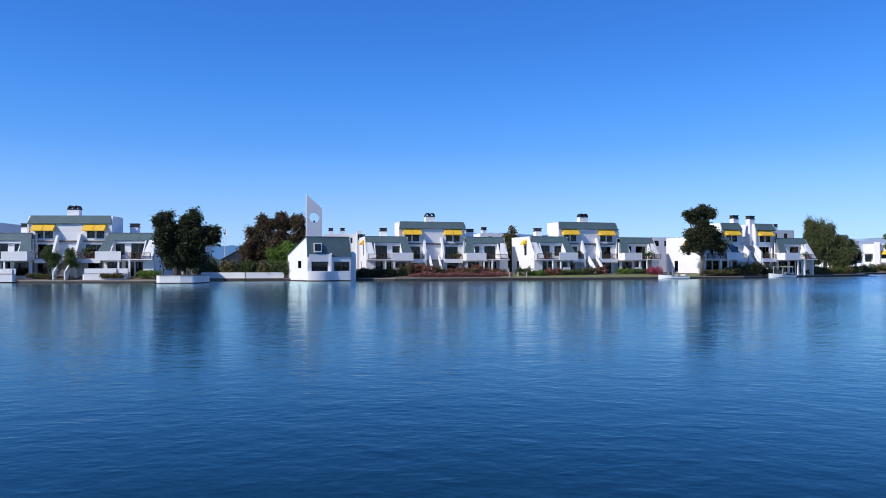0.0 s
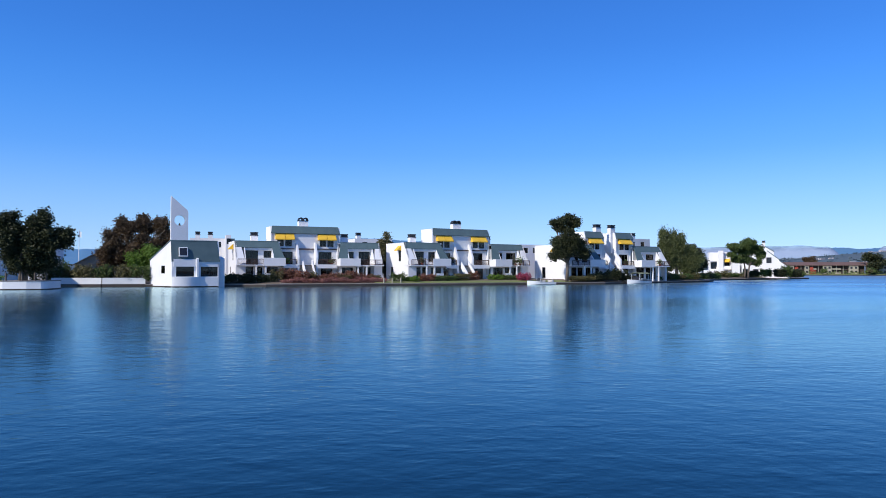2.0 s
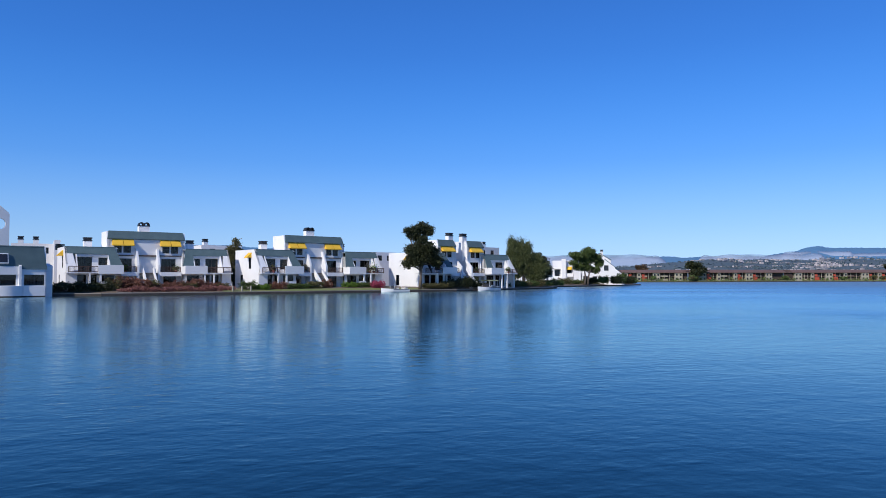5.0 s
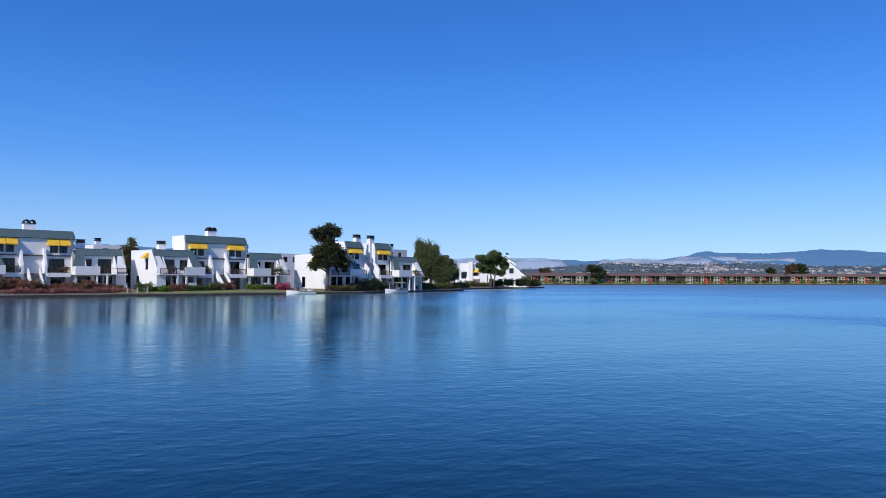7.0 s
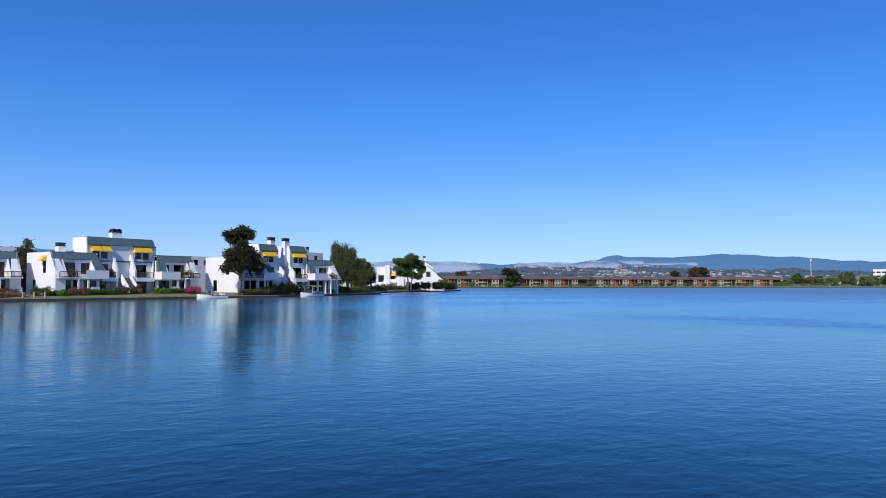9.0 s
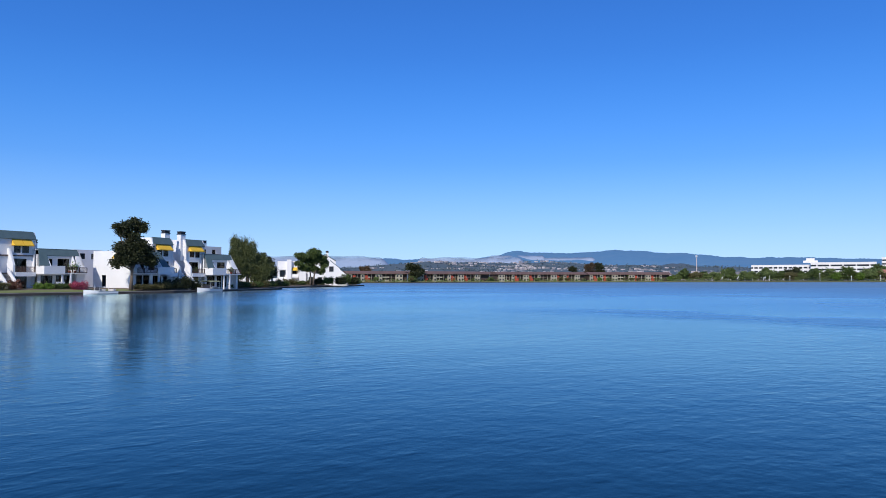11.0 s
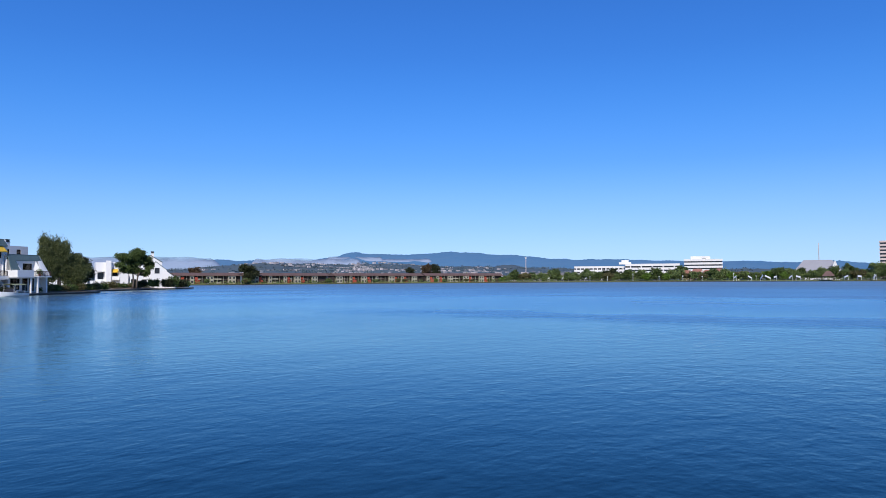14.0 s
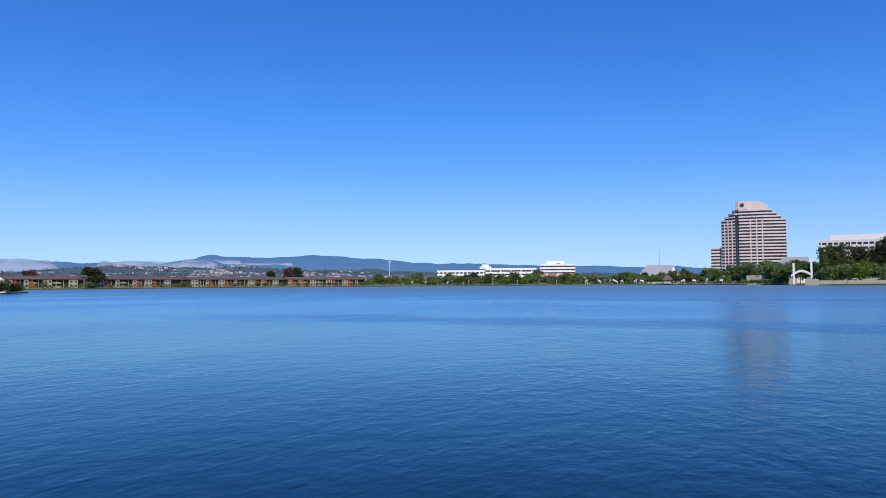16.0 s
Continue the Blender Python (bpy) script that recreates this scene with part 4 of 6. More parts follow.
tree("shore_tree", -36.0, 97.8, 1.1, 3.0, 0.26, [(-2.0, 0, 7.4, 1.3, 1.5, 1.3), (-1.2, 0, 6.2, 1.7, 1.8, 1.4), (1.7, 0, 7.6, 1.3, 1.5, 1.4), (1.4, 0.2, 6.2, 1.6, 1.8, 1.5), (3.2, 0.2, 5.2, 1.6, 1.8, 1.7), (-1.2, 0, 4.6, 1.9, 2.0, 2.0), (1.4, 0, 4.2, 2.3, 2.0, 1.9), (4.9, 0, 5.7, 0.8, 0.9, 0.9), (4.6, 0, 4.6, 0.7, 0.8, 0.7), (-1.0, 0, 2.4, 1.9, 1.6, 1.6), (2.2, 0, 2.6, 2.1, 1.5, 1.5), (0.4, 0.6, 1.7, 2.4, 1.5, 1.2)],
     5400, 0.18, L_DARK, BARK, "dark dense shore tree on the planter terrace", 11, stems=2)

# garden wall, hedge, trees behind it
gw = thing("garden_wall", pose(0, 0, 0), "long low white garden wall on a dark footing", "wall")
for (ax, ay), (bx, by) in (((-38.2, 113.2), (-31.2, 112.6)), ((-31.0, 112.5), (-25.2, 113.3))):
    u = Vector((bx - ax, by - ay)).normalized()
    q = [(ax, ay), (bx, by), (bx - u.y * 0.3, by + u.x * 0.3), (ax - u.y * 0.3, ay + u.x * 0.3)]
    part("wall_panel", Shape().plate(q, 0.42, 1.35), WHITE, gw)
    part("footing", Shape().plate([(x, y - 0.08) for x, y in q], -0.8, 0.42), BULK, gw)
for k in range(8):
    bush("garden_shrub", -40.5 + 2.1 * k, 116.0 - 0.35 * k + (k % 3) * 0.7, 0.9, 2.9, 2.2, (2.6, 3.0, 2.2, 2.7, 2.4, 2.9, 2.3, 2.6)[k], (L_OLIVE, L_GREEN, L_OLIVE)[k % 3], "tall untrimmed olive shrub behind the garden wall", 60 + k, 230, 0.17, group="shrubs behind the garden wall")
tree("brown_tree", -29.6, 127.0, 0.9, 3.4, 0.3, [(-3.6, 0, 6.0, 2.3, 2.4, 2.7), (-1.6, 0, 8.2, 2.1, 2.2, 2.3), (1.0, 0.5, 9.0, 1.8, 2, 1.9), (3.9, 0, 8.8, 1.6, 1.8, 2.1), (0, 0, 5.4, 3, 2.4, 2.6), (3.4, 0, 6, 2, 2, 2), (-4.3, 0, 4.0, 1.9, 1.8, 1.8), (5.0, 0, 7.0, 1.4, 1.2, 1.8), (-1.8, 0, 3.4, 2.4, 2, 1.9), (2.4, 0, 3.6, 2.6, 2, 1.8), (-4.6, 0, 2.2, 1.6, 1.5, 1.4), (5.2, 0, 4.6, 1.4, 1.2, 1.6)],
     6800, 0.19, L_BROWN, PALEBARK, "large brownish thinly leaved tree with pale trunks", 12, stems=3)
tree("garden_tree", -27.0, 121.0, 0.9, 2.0, 0.16, [(-1.3, 0, 3.3, 1.9, 1.8, 1.5), (1.0, 0, 4.2, 1.7, 1.6, 1.3), (0, 0, 2.2, 2.2, 1.8, 1.4)], 1000, 0.18, L_LIME, BARK, "bright green rounded garden tree", 13)
fp = thing("flagpole", pose(-46.6, 153, 0.9), "slender white flagpole behind the garden", "flagpole")
part("pole", Shape().tube([(0, 0, 0, 0.09), (0, 0, 5, 0.07), (0, 0, 9.8, 0.04)], 8), HULL, fp)
part("flag", Shape().add([(0.05 + 0.13 * i, 0.06 * math.sin(i * 1.4), 9.4 - 1.1 * j - 0.06 * i) for j in (0, 1) for i in range(4)], [(i, i + 1, i + 5, i + 4) for i in range(3)]), HULL, fp, "limp pale flag")
gh = thing("garden_house", pose(-42.0, 136, 0.9, 0, 0, 12), "small tan gabled house behind the shrubs", "house")
part("wall", Shape().box(0, 6, 0, 5, 0, 2.6), TAN, gh)
part("roof", Shape().add([(-0.3, -0.4, 2.5), (6.3, -0.4, 2.5), (6.3, 5.4, 2.5), (-0.3, 5.4, 2.5), (3, -0.4, 4.4), (3, 5.4, 4.4), (-0.3, -0.4, 2.65), (6.3, -0.4, 2.65), (6.3, 5.4, 2.65), (-0.3, 5.4, 2.65), (3, -0.4, 4.6), (3, 5.4, 4.6)],
                         [(0, 3, 5, 4), (4, 5, 2, 1), (6, 10, 11, 9), (10, 7, 8, 11), (0, 4, 10, 6), (4, 1, 7, 10), (3, 9, 11, 5), (5, 11, 8, 2), (0, 6, 9, 3), (1, 2, 8, 7)]), TAN, gh)
part("gable", Shape().add([(0, 0, 2.6), (6, 0, 2.6), (3, 0, 4.4), (0, 0.2, 2.6), (6, 0.2, 2.6), (3, 0.2, 4.4)], [(0, 1, 2), (5, 4, 3), (0, 3, 4, 1), (1, 4, 5, 2), (2, 5, 3, 0)]), TAN, gh)


# ---- back row of white houses ----
def back_house(x, y, turn, w, d, h, stacks, label, voids=()):
    b = thing("back_house", pose(x, y, 0.9, 0, 0, turn), label, "house", "white houses of the back row")
    holes = list(voids) or [(w * 0.2, w * 0.2 + 1.1, h - 1.8, h - 0.7), (w * 0.6, w * 0.6 + 1.1, h - 1.8, h - 0.7)]
    part("front_wall", Shape().wall(0, w, 0, h, 0, 0.25, holes), WHITE, b)
    for x0, x1, z0, z1 in voids:
        part("loggia_wall", Shape().box(x0 - 0.2, x1 + 0.2, 2.0, 2.15, z0 - 0.2, z1 + 0.2), WHITE, b)
        part("loggia_floor", Shape().box(x0 - 0.2, x1 + 0.2, 0.26, 1.99, z0 - 0.15, z0 - 0.02), LEDGE, b)
        glazed = part("glass_door", Shape().box(x0 + 0.25, x1 - 0.25, 1.93, 1.99, z0, z1 - 0.3), FRAME, b)
        part("pane", Shape().box(x0 + 0.33, x1 - 0.33, 1.92, 1.929, z0 + 0.1, z1 - 0.4), DARKGLASS, glazed)
    for q in () if voids else holes:
        window(b, *q, 0, 1)
    part("side_wall", Shape().box(0, 0.25, 0.25, d, 0, h), WHITE, b)
    part("side_wall", Shape().box(w - 0.25, w, 0.25, d, 0, h), WHITE, b)
    part("back_wall", Shape().box(0.25, w - 0.25, d - 0.25, d, 0, h), WHITE, b)
    part("flat_roof", Shape().box(0.25, w - 0.25, 0.25, d - 0.25, h - 0.5, h - 0.3), ROOF, b)
    for c in stacks:
        chimney(b, c, c + 0.9, 1.0, 2.0, h - 0.3, h + 0.75, 1, True)
    return b


back_house(-24.6, 147.5, 8, 8.0, 8, 8.0, (1.0, 3.4), "white flat-roofed house of the back row with two chimneys")
back_house(-17.6, 146.0, 8, 1.0, 6, 8.6, (), "narrow white stair tower of the back row")
back_house(8.0, 153.0, 16, 8.5, 8, 8.4, (0.8,), "white flat-roofed house of the back row")
back_house(42.5, 147.5, 18, 6.0, 8, 7.2, (), "white flat-roofed house of the back row")
back_house(69.0, 152.0, 22, 7.5, 9, 8.9, (0.8, 2.9), "white flat-roofed house of the back row with two chimneys")
back_house(-50.5, 128.0, 4, 7.0, 8, 8.4, (3.0,), "white flat-roofed house of the back row")
back_house(-84.0, 118.0, 3, 10.0, 8, 8.8, (7.4,), "white flat-roofed house of the back row")
tree("conifer", 13.2, 139.5, 0.9, 6.5, 0.22, [(-0.6, 0, 1.8, 2.2, 1.7, 1.4), (-0.8, 0, 3.6, 2.0, 1.5, 1.4), (-0.3, 0, 5.3, 1.7, 1.25, 1.3), (0.1, 0, 7.0, 1.4, 1.0, 1.3), (0.3, 0, 8.2, 0.8, 0.6, 0.9)], 1500, 0.17, L_OLIVE, BARK, "dark slender conifer between the houses", 14, lean=(0.2, 0))

# ---- planting in front of the houses ----
lawn = part("lawn", Shape().add([(9.5, 116.7, 0.42), (20.2, 118.6, 0.42), (36, 121.8, 0.42), (46, 124.2, 0.42), (9.3, 119.3, 0.68), (19.6, 121.1, 0.7), (35.2, 124.3, 0.7), (44.5, 126.4, 0.7), (9.0, 125.0, 0.92), (18.8, 127.4, 0.93), (34, 131, 0.93), (43, 133, 0.93)],
                                [(0, 1, 5, 4), (1, 2, 6, 5), (2, 3, 7, 6), (4, 5, 9, 8), (5, 6, 10, 9), (6, 7, 11, 10)]), GRASS)
tagged(lawn, "short green lawn sloping to the water", "lawn", kind="structure")
rng = random.Random(5)
for k in range(13):
    f = k / 12
    bush("red_shrub", -6.2 + 16.0 * f, 117.4 + 3.0 * f + rng.uniform(-0.5, 0.5), 0.6, 2.0, 1.7, rng.uniform(1.1, 2.1) if k > 3 else rng.uniform(1.7, 2.3), L_RED if k % 4 else L_OLIVE, "rusty red shrub along the bank", 80 + k, 210, 0.13, group="red shrubs along the bank")
for k in range(10):
    f = k / 9
    bush("low_red_shrub", -4.5 + 14.8 * f, 115.9 + 3.0 * f, 0.45, 2.0, 1.2, rng.uniform(0.6, 1.0), L_ROSE, "low rosy groundcover shrub at the water's edge", 100 + k, 150, 0.11, group="low shrubs at the water's edge")
for k in range(4):
    bush("dark_shrub", -14.0 + 2.1 * k, 115.6 + 0.5 * (k % 2), 0.55, 2.6, 1.8, 1.5, L_DARK, "dark low shrub in the shade of the bank", 120 + k, 220, 0.14, group="dark shrubs on the bank")
rocks = part("bank_rock", Shape().plate([(0, 0), (2.5, -0.25), (5.2, 0.1), (4.6, 0.7), (1.2, 0.8)], 0, 0.38), STONE)
rocks.matrix_world = pose(-5.6, 113.7, 0.2, 0, 3, 14)
tagged(rocks, "flat pale rock at the water's edge", "rock")
for x, y, w, d, h, m, lab, box in ((13.6, 120.0, 2.2, 1.6, 1.35, L_GREEN, "round clipped green bush on the lawn", False), (15.9, 120.3, 2.0, 1.4, 0.8, L_LIME, "low light green bush by the wall", False), (18.6, 121.1, 2.4, 1.5, 1.3, L_RED, "russet bush by the patio", False),
                                   (21.9, 122.2, 4.4, 1.3, 0.75, L_GREEN, "long clipped green hedge", True), (25.3, 123.6, 2.8, 1.5, 1.1, L_OLIVE, "clipped dark hedge on the lawn", True), (27.4, 124.3, 1.6, 1.3, 1.8, L_RED, "russet bush beside the stair", False),
                                   (31.9, 125.3, 2.4, 1.3, 1.0, L_LIME, "yellow-green bush by the stair foot", False), (35.0, 126.2, 4.4, 1.3, 0.85, L_GREEN, "long clipped green hedge by the patio", True), (37.0, 125.0, 2.2, 1.6, 1.4, L_PINK, "bush covered in magenta blossom", False),
                                   (-42.5, 103.6, 2.9, 1.8, 1.2, L_LIME, "low bright green bush by the house corner", False), (-47.5, 102.9, 3.0, 1.0, 0.6, L_OLIVE, "low dry groundcover by the wall", False), (-57.8, 102.9, 3.5, 1.0, 0.6, L_OLIVE, "low dry groundcover by the stair", False)):
    bush("hedge" if box else "bush", x, y, 0.7, w, d, h, m, lab, int(x * 7) % 997 + 7, int(120 + 55 * w), 0.12, 19 if box else 0, box)
for k in range(3):
    pt = thing("dock_post", pose(10.9 + 1.42 * k, 117.3 + 0.3 * k, 0.3), "pale wooden post at the water's edge", "post", "posts at the water's edge")
    part("shaft", Shape().tube([(0, 0, -1.6, 0.13), (0, 0, 0.92, 0.13), (0, 0, 0.97, 0.08)], 9), TAN, pt)
for k in range(7):
    bush("dark_shrub", 47.2 + 2.0 * k, 125.3 + 0.72 * k, 0.7, 2.9, 1.6, (0.8, 0.9, 1.2, 1.8, 2.2, 1.9, 0.8)[k], L_DARK if k > 1 else L_OLIVE, "dark green shrub in front of the towers", 140 + k, 240, 0.15, group="dark shrubs before the towers")
tree("tall_tree", 44.95, 124.8, 0.75, 4.2, 0.26, [(-0.9, 0, 10.5, 1.4, 1.4, 1.1), (0.5, 0, 11.1, 1.0, 1.0, 0.9), (1.6, 0, 10.5, 1.2, 1.3, 1.2), (-2.2, 0, 10.3, 0.8, 0.8, 0.7), (-1.6, 0, 9.4, 1.0, 1.0, 0.8), (0.2, 0, 8.8, 1.6, 1.6, 1.1), (-1.6, 0, 6.9, 1.9, 1.8, 1.7), (1.1, 0, 6.6, 2.1, 2.0, 1.8), (2.6, 0, 6.8, 1.1, 1.1, 1.4), (-0.2, 0, 5.0, 2.3, 2.0, 1.5), (3.0, 0, 4.6, 1.6, 1.6, 1.1), (-2.2, 0, 4.6, 1.1, 1.1, 1.3)],
     3300, 0.18, L_DARK, BARK, "tall dark tree with tiered crown near the water", 15)
L_WILLOW = leaf_mat("grey_green_foliage", (0.062, 0.083, 0.028), (0.155, 0.17, 0.066), 0.3)
tree("willow", 79.2, 148.5, 0.9, 5.0, 0.32, [(-3.4, 0, 9.8, 0.8, 0.8, 1.3), (4.6, 0, 4.2, 1.6, 1.5, 2.0), (-2.8, 0, 2.8, 1.7, 1.6, 2.2), (1.6, 0, 2.4, 2.4, 2.0, 2.0), (4.0, 0, 2.3, 1.3, 1.6, 1.7), (-2.7, 0, 8.6, 1.1, 1.2, 2.2), (-1.3, 0, 7.9, 1.6, 1.7, 2.5), (0.7, 0, 7.0, 1.9, 1.8, 2.5), (2.6, 0, 5.7, 1.7, 1.7, 2.3), (3.9, 0, 4.6, 1.3, 1.4, 2.0), (-2.6, 0, 5.2, 2.0, 1.9, 3.4), (0.4, 0, 4.6, 2.6, 2.2, 3.2), (3.6, 0, 3.6, 1.9, 1.8, 2.6)],
     6500, 0.22, L_WILLOW, BARK, "tall grey-green willow with hanging branches", 16, hang=0.9)
tree("bank_tree", 84.2, 151.5, 0.9, 3.0, 0.24, [(-0.6, 0, 6.2, 2.0, 1.8, 2.0), (1.2, 0, 5.0, 1.9, 1.7, 1.9), (0.2, 0, 3.4, 2.3, 1.8, 1.8), (2.4, 0, 3.2, 1.5, 1.4, 1.7), (1.0, 0, 1.9, 2.2, 1.6, 1.2)], 2000, 0.17, L_DARK, BARK, "dark bushy tree beside the willow", 19)
for k in range(9):
    bush("bank_shrub", 69.5 + 2.6 * k, 138.3 + 1.75 * k + (k % 2) * 0.8, 0.7, 2.9, 1.8, (0.9, 1.2, 1.4, 1.1, 1.3, 1.6, 1.2, 1.5, 1.3)[k], L_OLIVE if k % 2 else L_GREEN, "olive shrub along the wooded bank", 160 + k, 190, 0.16, group="shrubs along the wooded bank")


# ---- boats ----
def boat(m, label, canopy):
    b = thing("boat", m, label, "boat", "small boats moored at the bank")
    L, n = 5.2, 12
    rings = []
    for i in range(n + 1):
        f = i / n
        wd = 0.95 * (1 - max(0, (f - 0.55) / 0.45) ** 2.2) + 0.02
        z = 0.58 + 0.25 * f ** 2
        rings.append([(f * L, -wd * 0.7, -0.2), (f * L, -wd, 0.25), (f * L, -wd, z), (f * L, wd, z), (f * L, wd, 0.25), (f * L, wd * 0.7, -0.2)])
    s = Shape().add([p for r in rings for p in r], [(i * 6 + k, i * 6 + (k + 1) % 6, (i + 1) * 6 + (k + 1) % 6, (i + 1) * 6 + k) for i in range(n) for k in range(6)] + [(0, 1, 2, 3, 4, 5)])
    part("hull", s, HULL, b, smooth=False)
    part("rub_rail", Shape().box(0.1, L * 0.62, -1.0, -0.94, 0.55, 0.62).box(0.1, L * 0.62, 0.94, 1.0, 0.55, 0.62), BLACK, b)
    part("seat", Shape().box(0.3, 0.8, -0.7, 0.7, 0.55, 0.9), CURTAIN, b)
    part("seat", Shape().box(2.0, 2.5, -0.7, 0.7, 0.55, 0.9), CURTAIN, b)
    part("windshield", Shape().slab([(3.1, -0.7, 0.75), (3.1, 0.7, 0.75), (2.8, 0.65, 1.25), (2.8, -0.65, 1.25)], 0.03), DARKGLASS, b)
    for x in (0.7, 3.0):
        for y in (-0.8, 0.8):
            part("canopy_post", Shape().tube([(x, y, 0.6, 0.025), (x, y, 1.75, 0.025)], 6), HULL, b)
    if canopy:
        part("canopy", Shape().prism([(-0.95, 1.72), (-0.5, 1.88), (0.5, 1.88), (0.95, 1.72), (0.95, 1.76), (0.5, 1.93), (-0.5, 1.93), (-0.95, 1.76)], 0.5, 3.2), L_CANVAS, b, "faded green canvas canopy")
    return b


L_CANVAS = mat("faded_green_canvas", (0.28, 0.30, 0.17), (0.22, 0.24, 0.14), 0.9)
boat(pose(41.3, 121.4, -0.08, 0, 0, 190), "small white motor boat moored at the bank", False)
boat(pose(62.6, 128.9, -0.08, 0, 0, 207) @ Matrix.Scale(1.15, 4), "small white motor boat with canvas canopy moored", True)


# ---- houses on the headland ----
def end_house():
    h = thing("headland_house", pose(137.6, 190.8, 0.9, 0, 0, -35), "white stepped house seen end on at the headland", "house", "white houses on the headland")
    # x runs leftwards from the low corner, y back, z up
    def flat(outline, y0, y1):
        s = Shape().prism(outline, y0, y1)
        s.v = [(b, a, c) for a, b, c in s.v]
        return s
    part("end_wall", flat([(0, -0.5), (0, 2.5), (-2.6, 4.5), (-2.7, 5.1), (-5.9, 7.6), (-6.0, 8.5), (-7.4, 8.5), (-7.4, -0.5)], 0, 0.3), WHITE, h)
    part("slope_roof", flat([(0.1, 2.6), (-2.6, 4.75), (-2.65, 4.5), (0, 2.4)], 0.0, 11), ROOF, h)
    part("slope_roof", flat([(-2.5, 5.1), (-5.9, 7.85), (-5.95, 7.6), (-2.6, 4.9)], 0.0, 11), ROOF, h)
    part("upper_wall", flat([(-4.0, -0.5), (-4.0, 7.4), (-7.4, 9.5), (-9.4, 9.5), (-9.4, -0.5)], 3.0, 12), WHITE, h)
    part("upper_roof", flat([(-3.9, 7.65), (-7.6, 9.85), (-7.6, 9.72), (-3.95, 7.5)], 3.2, 12.1), ROOF, h)
    part("lower_wall", flat([(-7.4, -0.5), (-7.4, 6.0), (-13, 6.0), (-13, -0.5)], 0.8, 3.0), WHITE, h)
    part("rear_wall", flat([(-9.4, -0.5), (-9.4, 7.6), (-14, 7.6), (-14, -0.5)], 4.0, 12), WHITE, h)
    for x, z in ((-5.4, 4.0), (-3.2, 0.2), (-5.6, 0.2), (-10.0, 3.4), (-12.0, 0.6), (-9.0, 0.5)):
        y = -0.03 if x > -7.4 else 0.77
        w = part("window", Shape().box(x - 0.7, x + 0.7, y - 0.04, y + 0.02, z, z + 1.7), FRAME, h)
        part("pane", Shape().box(x - 0.62, x + 0.62, y - 0.05, y - 0.041, z + 0.08, z + 1.62), DARKGLASS, w)
    chimney(h, -7.3, -6.4, 4.0, 5.0, 9.0, 10.3, 1, True)
    part("fin_wall", flat([(0.2, -0.5), (0.2, 2.4), (-2.6, 4.6), (-2.6, -0.5)], -0.7, -0.45), WHITE, h)
    return h


end_house()
hh = back_house(115.0, 208.5, -28, 4.0, 8, 6.6, (), "low white house at the headland", ((1.3, 3.3, 2.2, 4.4),))
hh2 = back_house(120.4, 205.5, -28, 7.2, 9, 7.4, (), "white house with a small yellow awning at the headland", ((0.5, 2.5, 2.3, 4.6), (4.5, 6.3, 2.6, 5.0)))
for a, b, c, z in ((-1.5, 2.4, -3.2, 1.9), (2.8, 4.2, -1.6, 7.9), (6.6, 8.8, -3.0, 4.2)):
    part("terrace_block", Shape().box(a, b, c, -0.01, -0.4, z), WHITE, hh2)
awning(hh2, 4.5, 6.2, -0.02, 5.4, 4.5, 0.9)
part("balcony", Shape().box(4.25, 6.5, -1.2, -0.01, 2.1, 3.2), WHITE, hh2)
back_house(108.0, 217.0, -28, 9.0, 8, 6.2, (2.0,), "low white house behind the willow")
tree("headland_tree", 118.2, 182.8, 0.9, 4.2, 0.24, [(-2.8, 0, 8.0, 2.4, 2, 1.8), (0.2, 0, 8.8, 2.6, 2.2, 1.8), (3.2, 0, 7.6, 2.2, 2, 1.8), (4.8, 0, 5.8, 1.7, 1.4, 1.5), (0.4, 0, 6.6, 2.4, 2, 1.3), (-3.6, 0, 6.0, 1.4, 1.2, 1.3), (3.6, 0, 4.0, 1.6, 1.4, 1.2), (0.6, 0, 4.7, 2.0, 1.6, 1.2), (-2.4, 0, 4.7, 1.6, 1.3, 1.1)], 3200, 0.24, L_GREEN, BARK, "spreading green tree on the headland", 17, stems=2)
for k, (x, y, hgt) in enumerate(((131.5, 186.5, 2.6), (134.5, 187.5, 3.4), (137.6, 188.4, 2.2), (127.0, 186.5, 2.4), (122.5, 186.0, 2.0), (140.5, 191.0, 1.8))):
    bush("tall_shrub", x, y, 0.8, 3.4, 2.0, hgt, L_GREEN if k % 2 else L_DARK, "tall dark shrub against the headland house", 210 + k, 300, 0.2, group="tall shrubs at the headland house")
for k in range(9):
    bush("headland_shrub", 106 + 5.4 * k, 180.5 + 3.35 * k, 0.7, 4.6, 2.4, (1.2, 1.8, 1.4, 1.0, 1.6, 1.9, 2.2, 1.8, 1.2)[k], L_OLIVE if k % 2 else L_GREEN, "low olive shrub on the headland bank", 180 + k, 190, 0.2, group="shrubs on the headland")

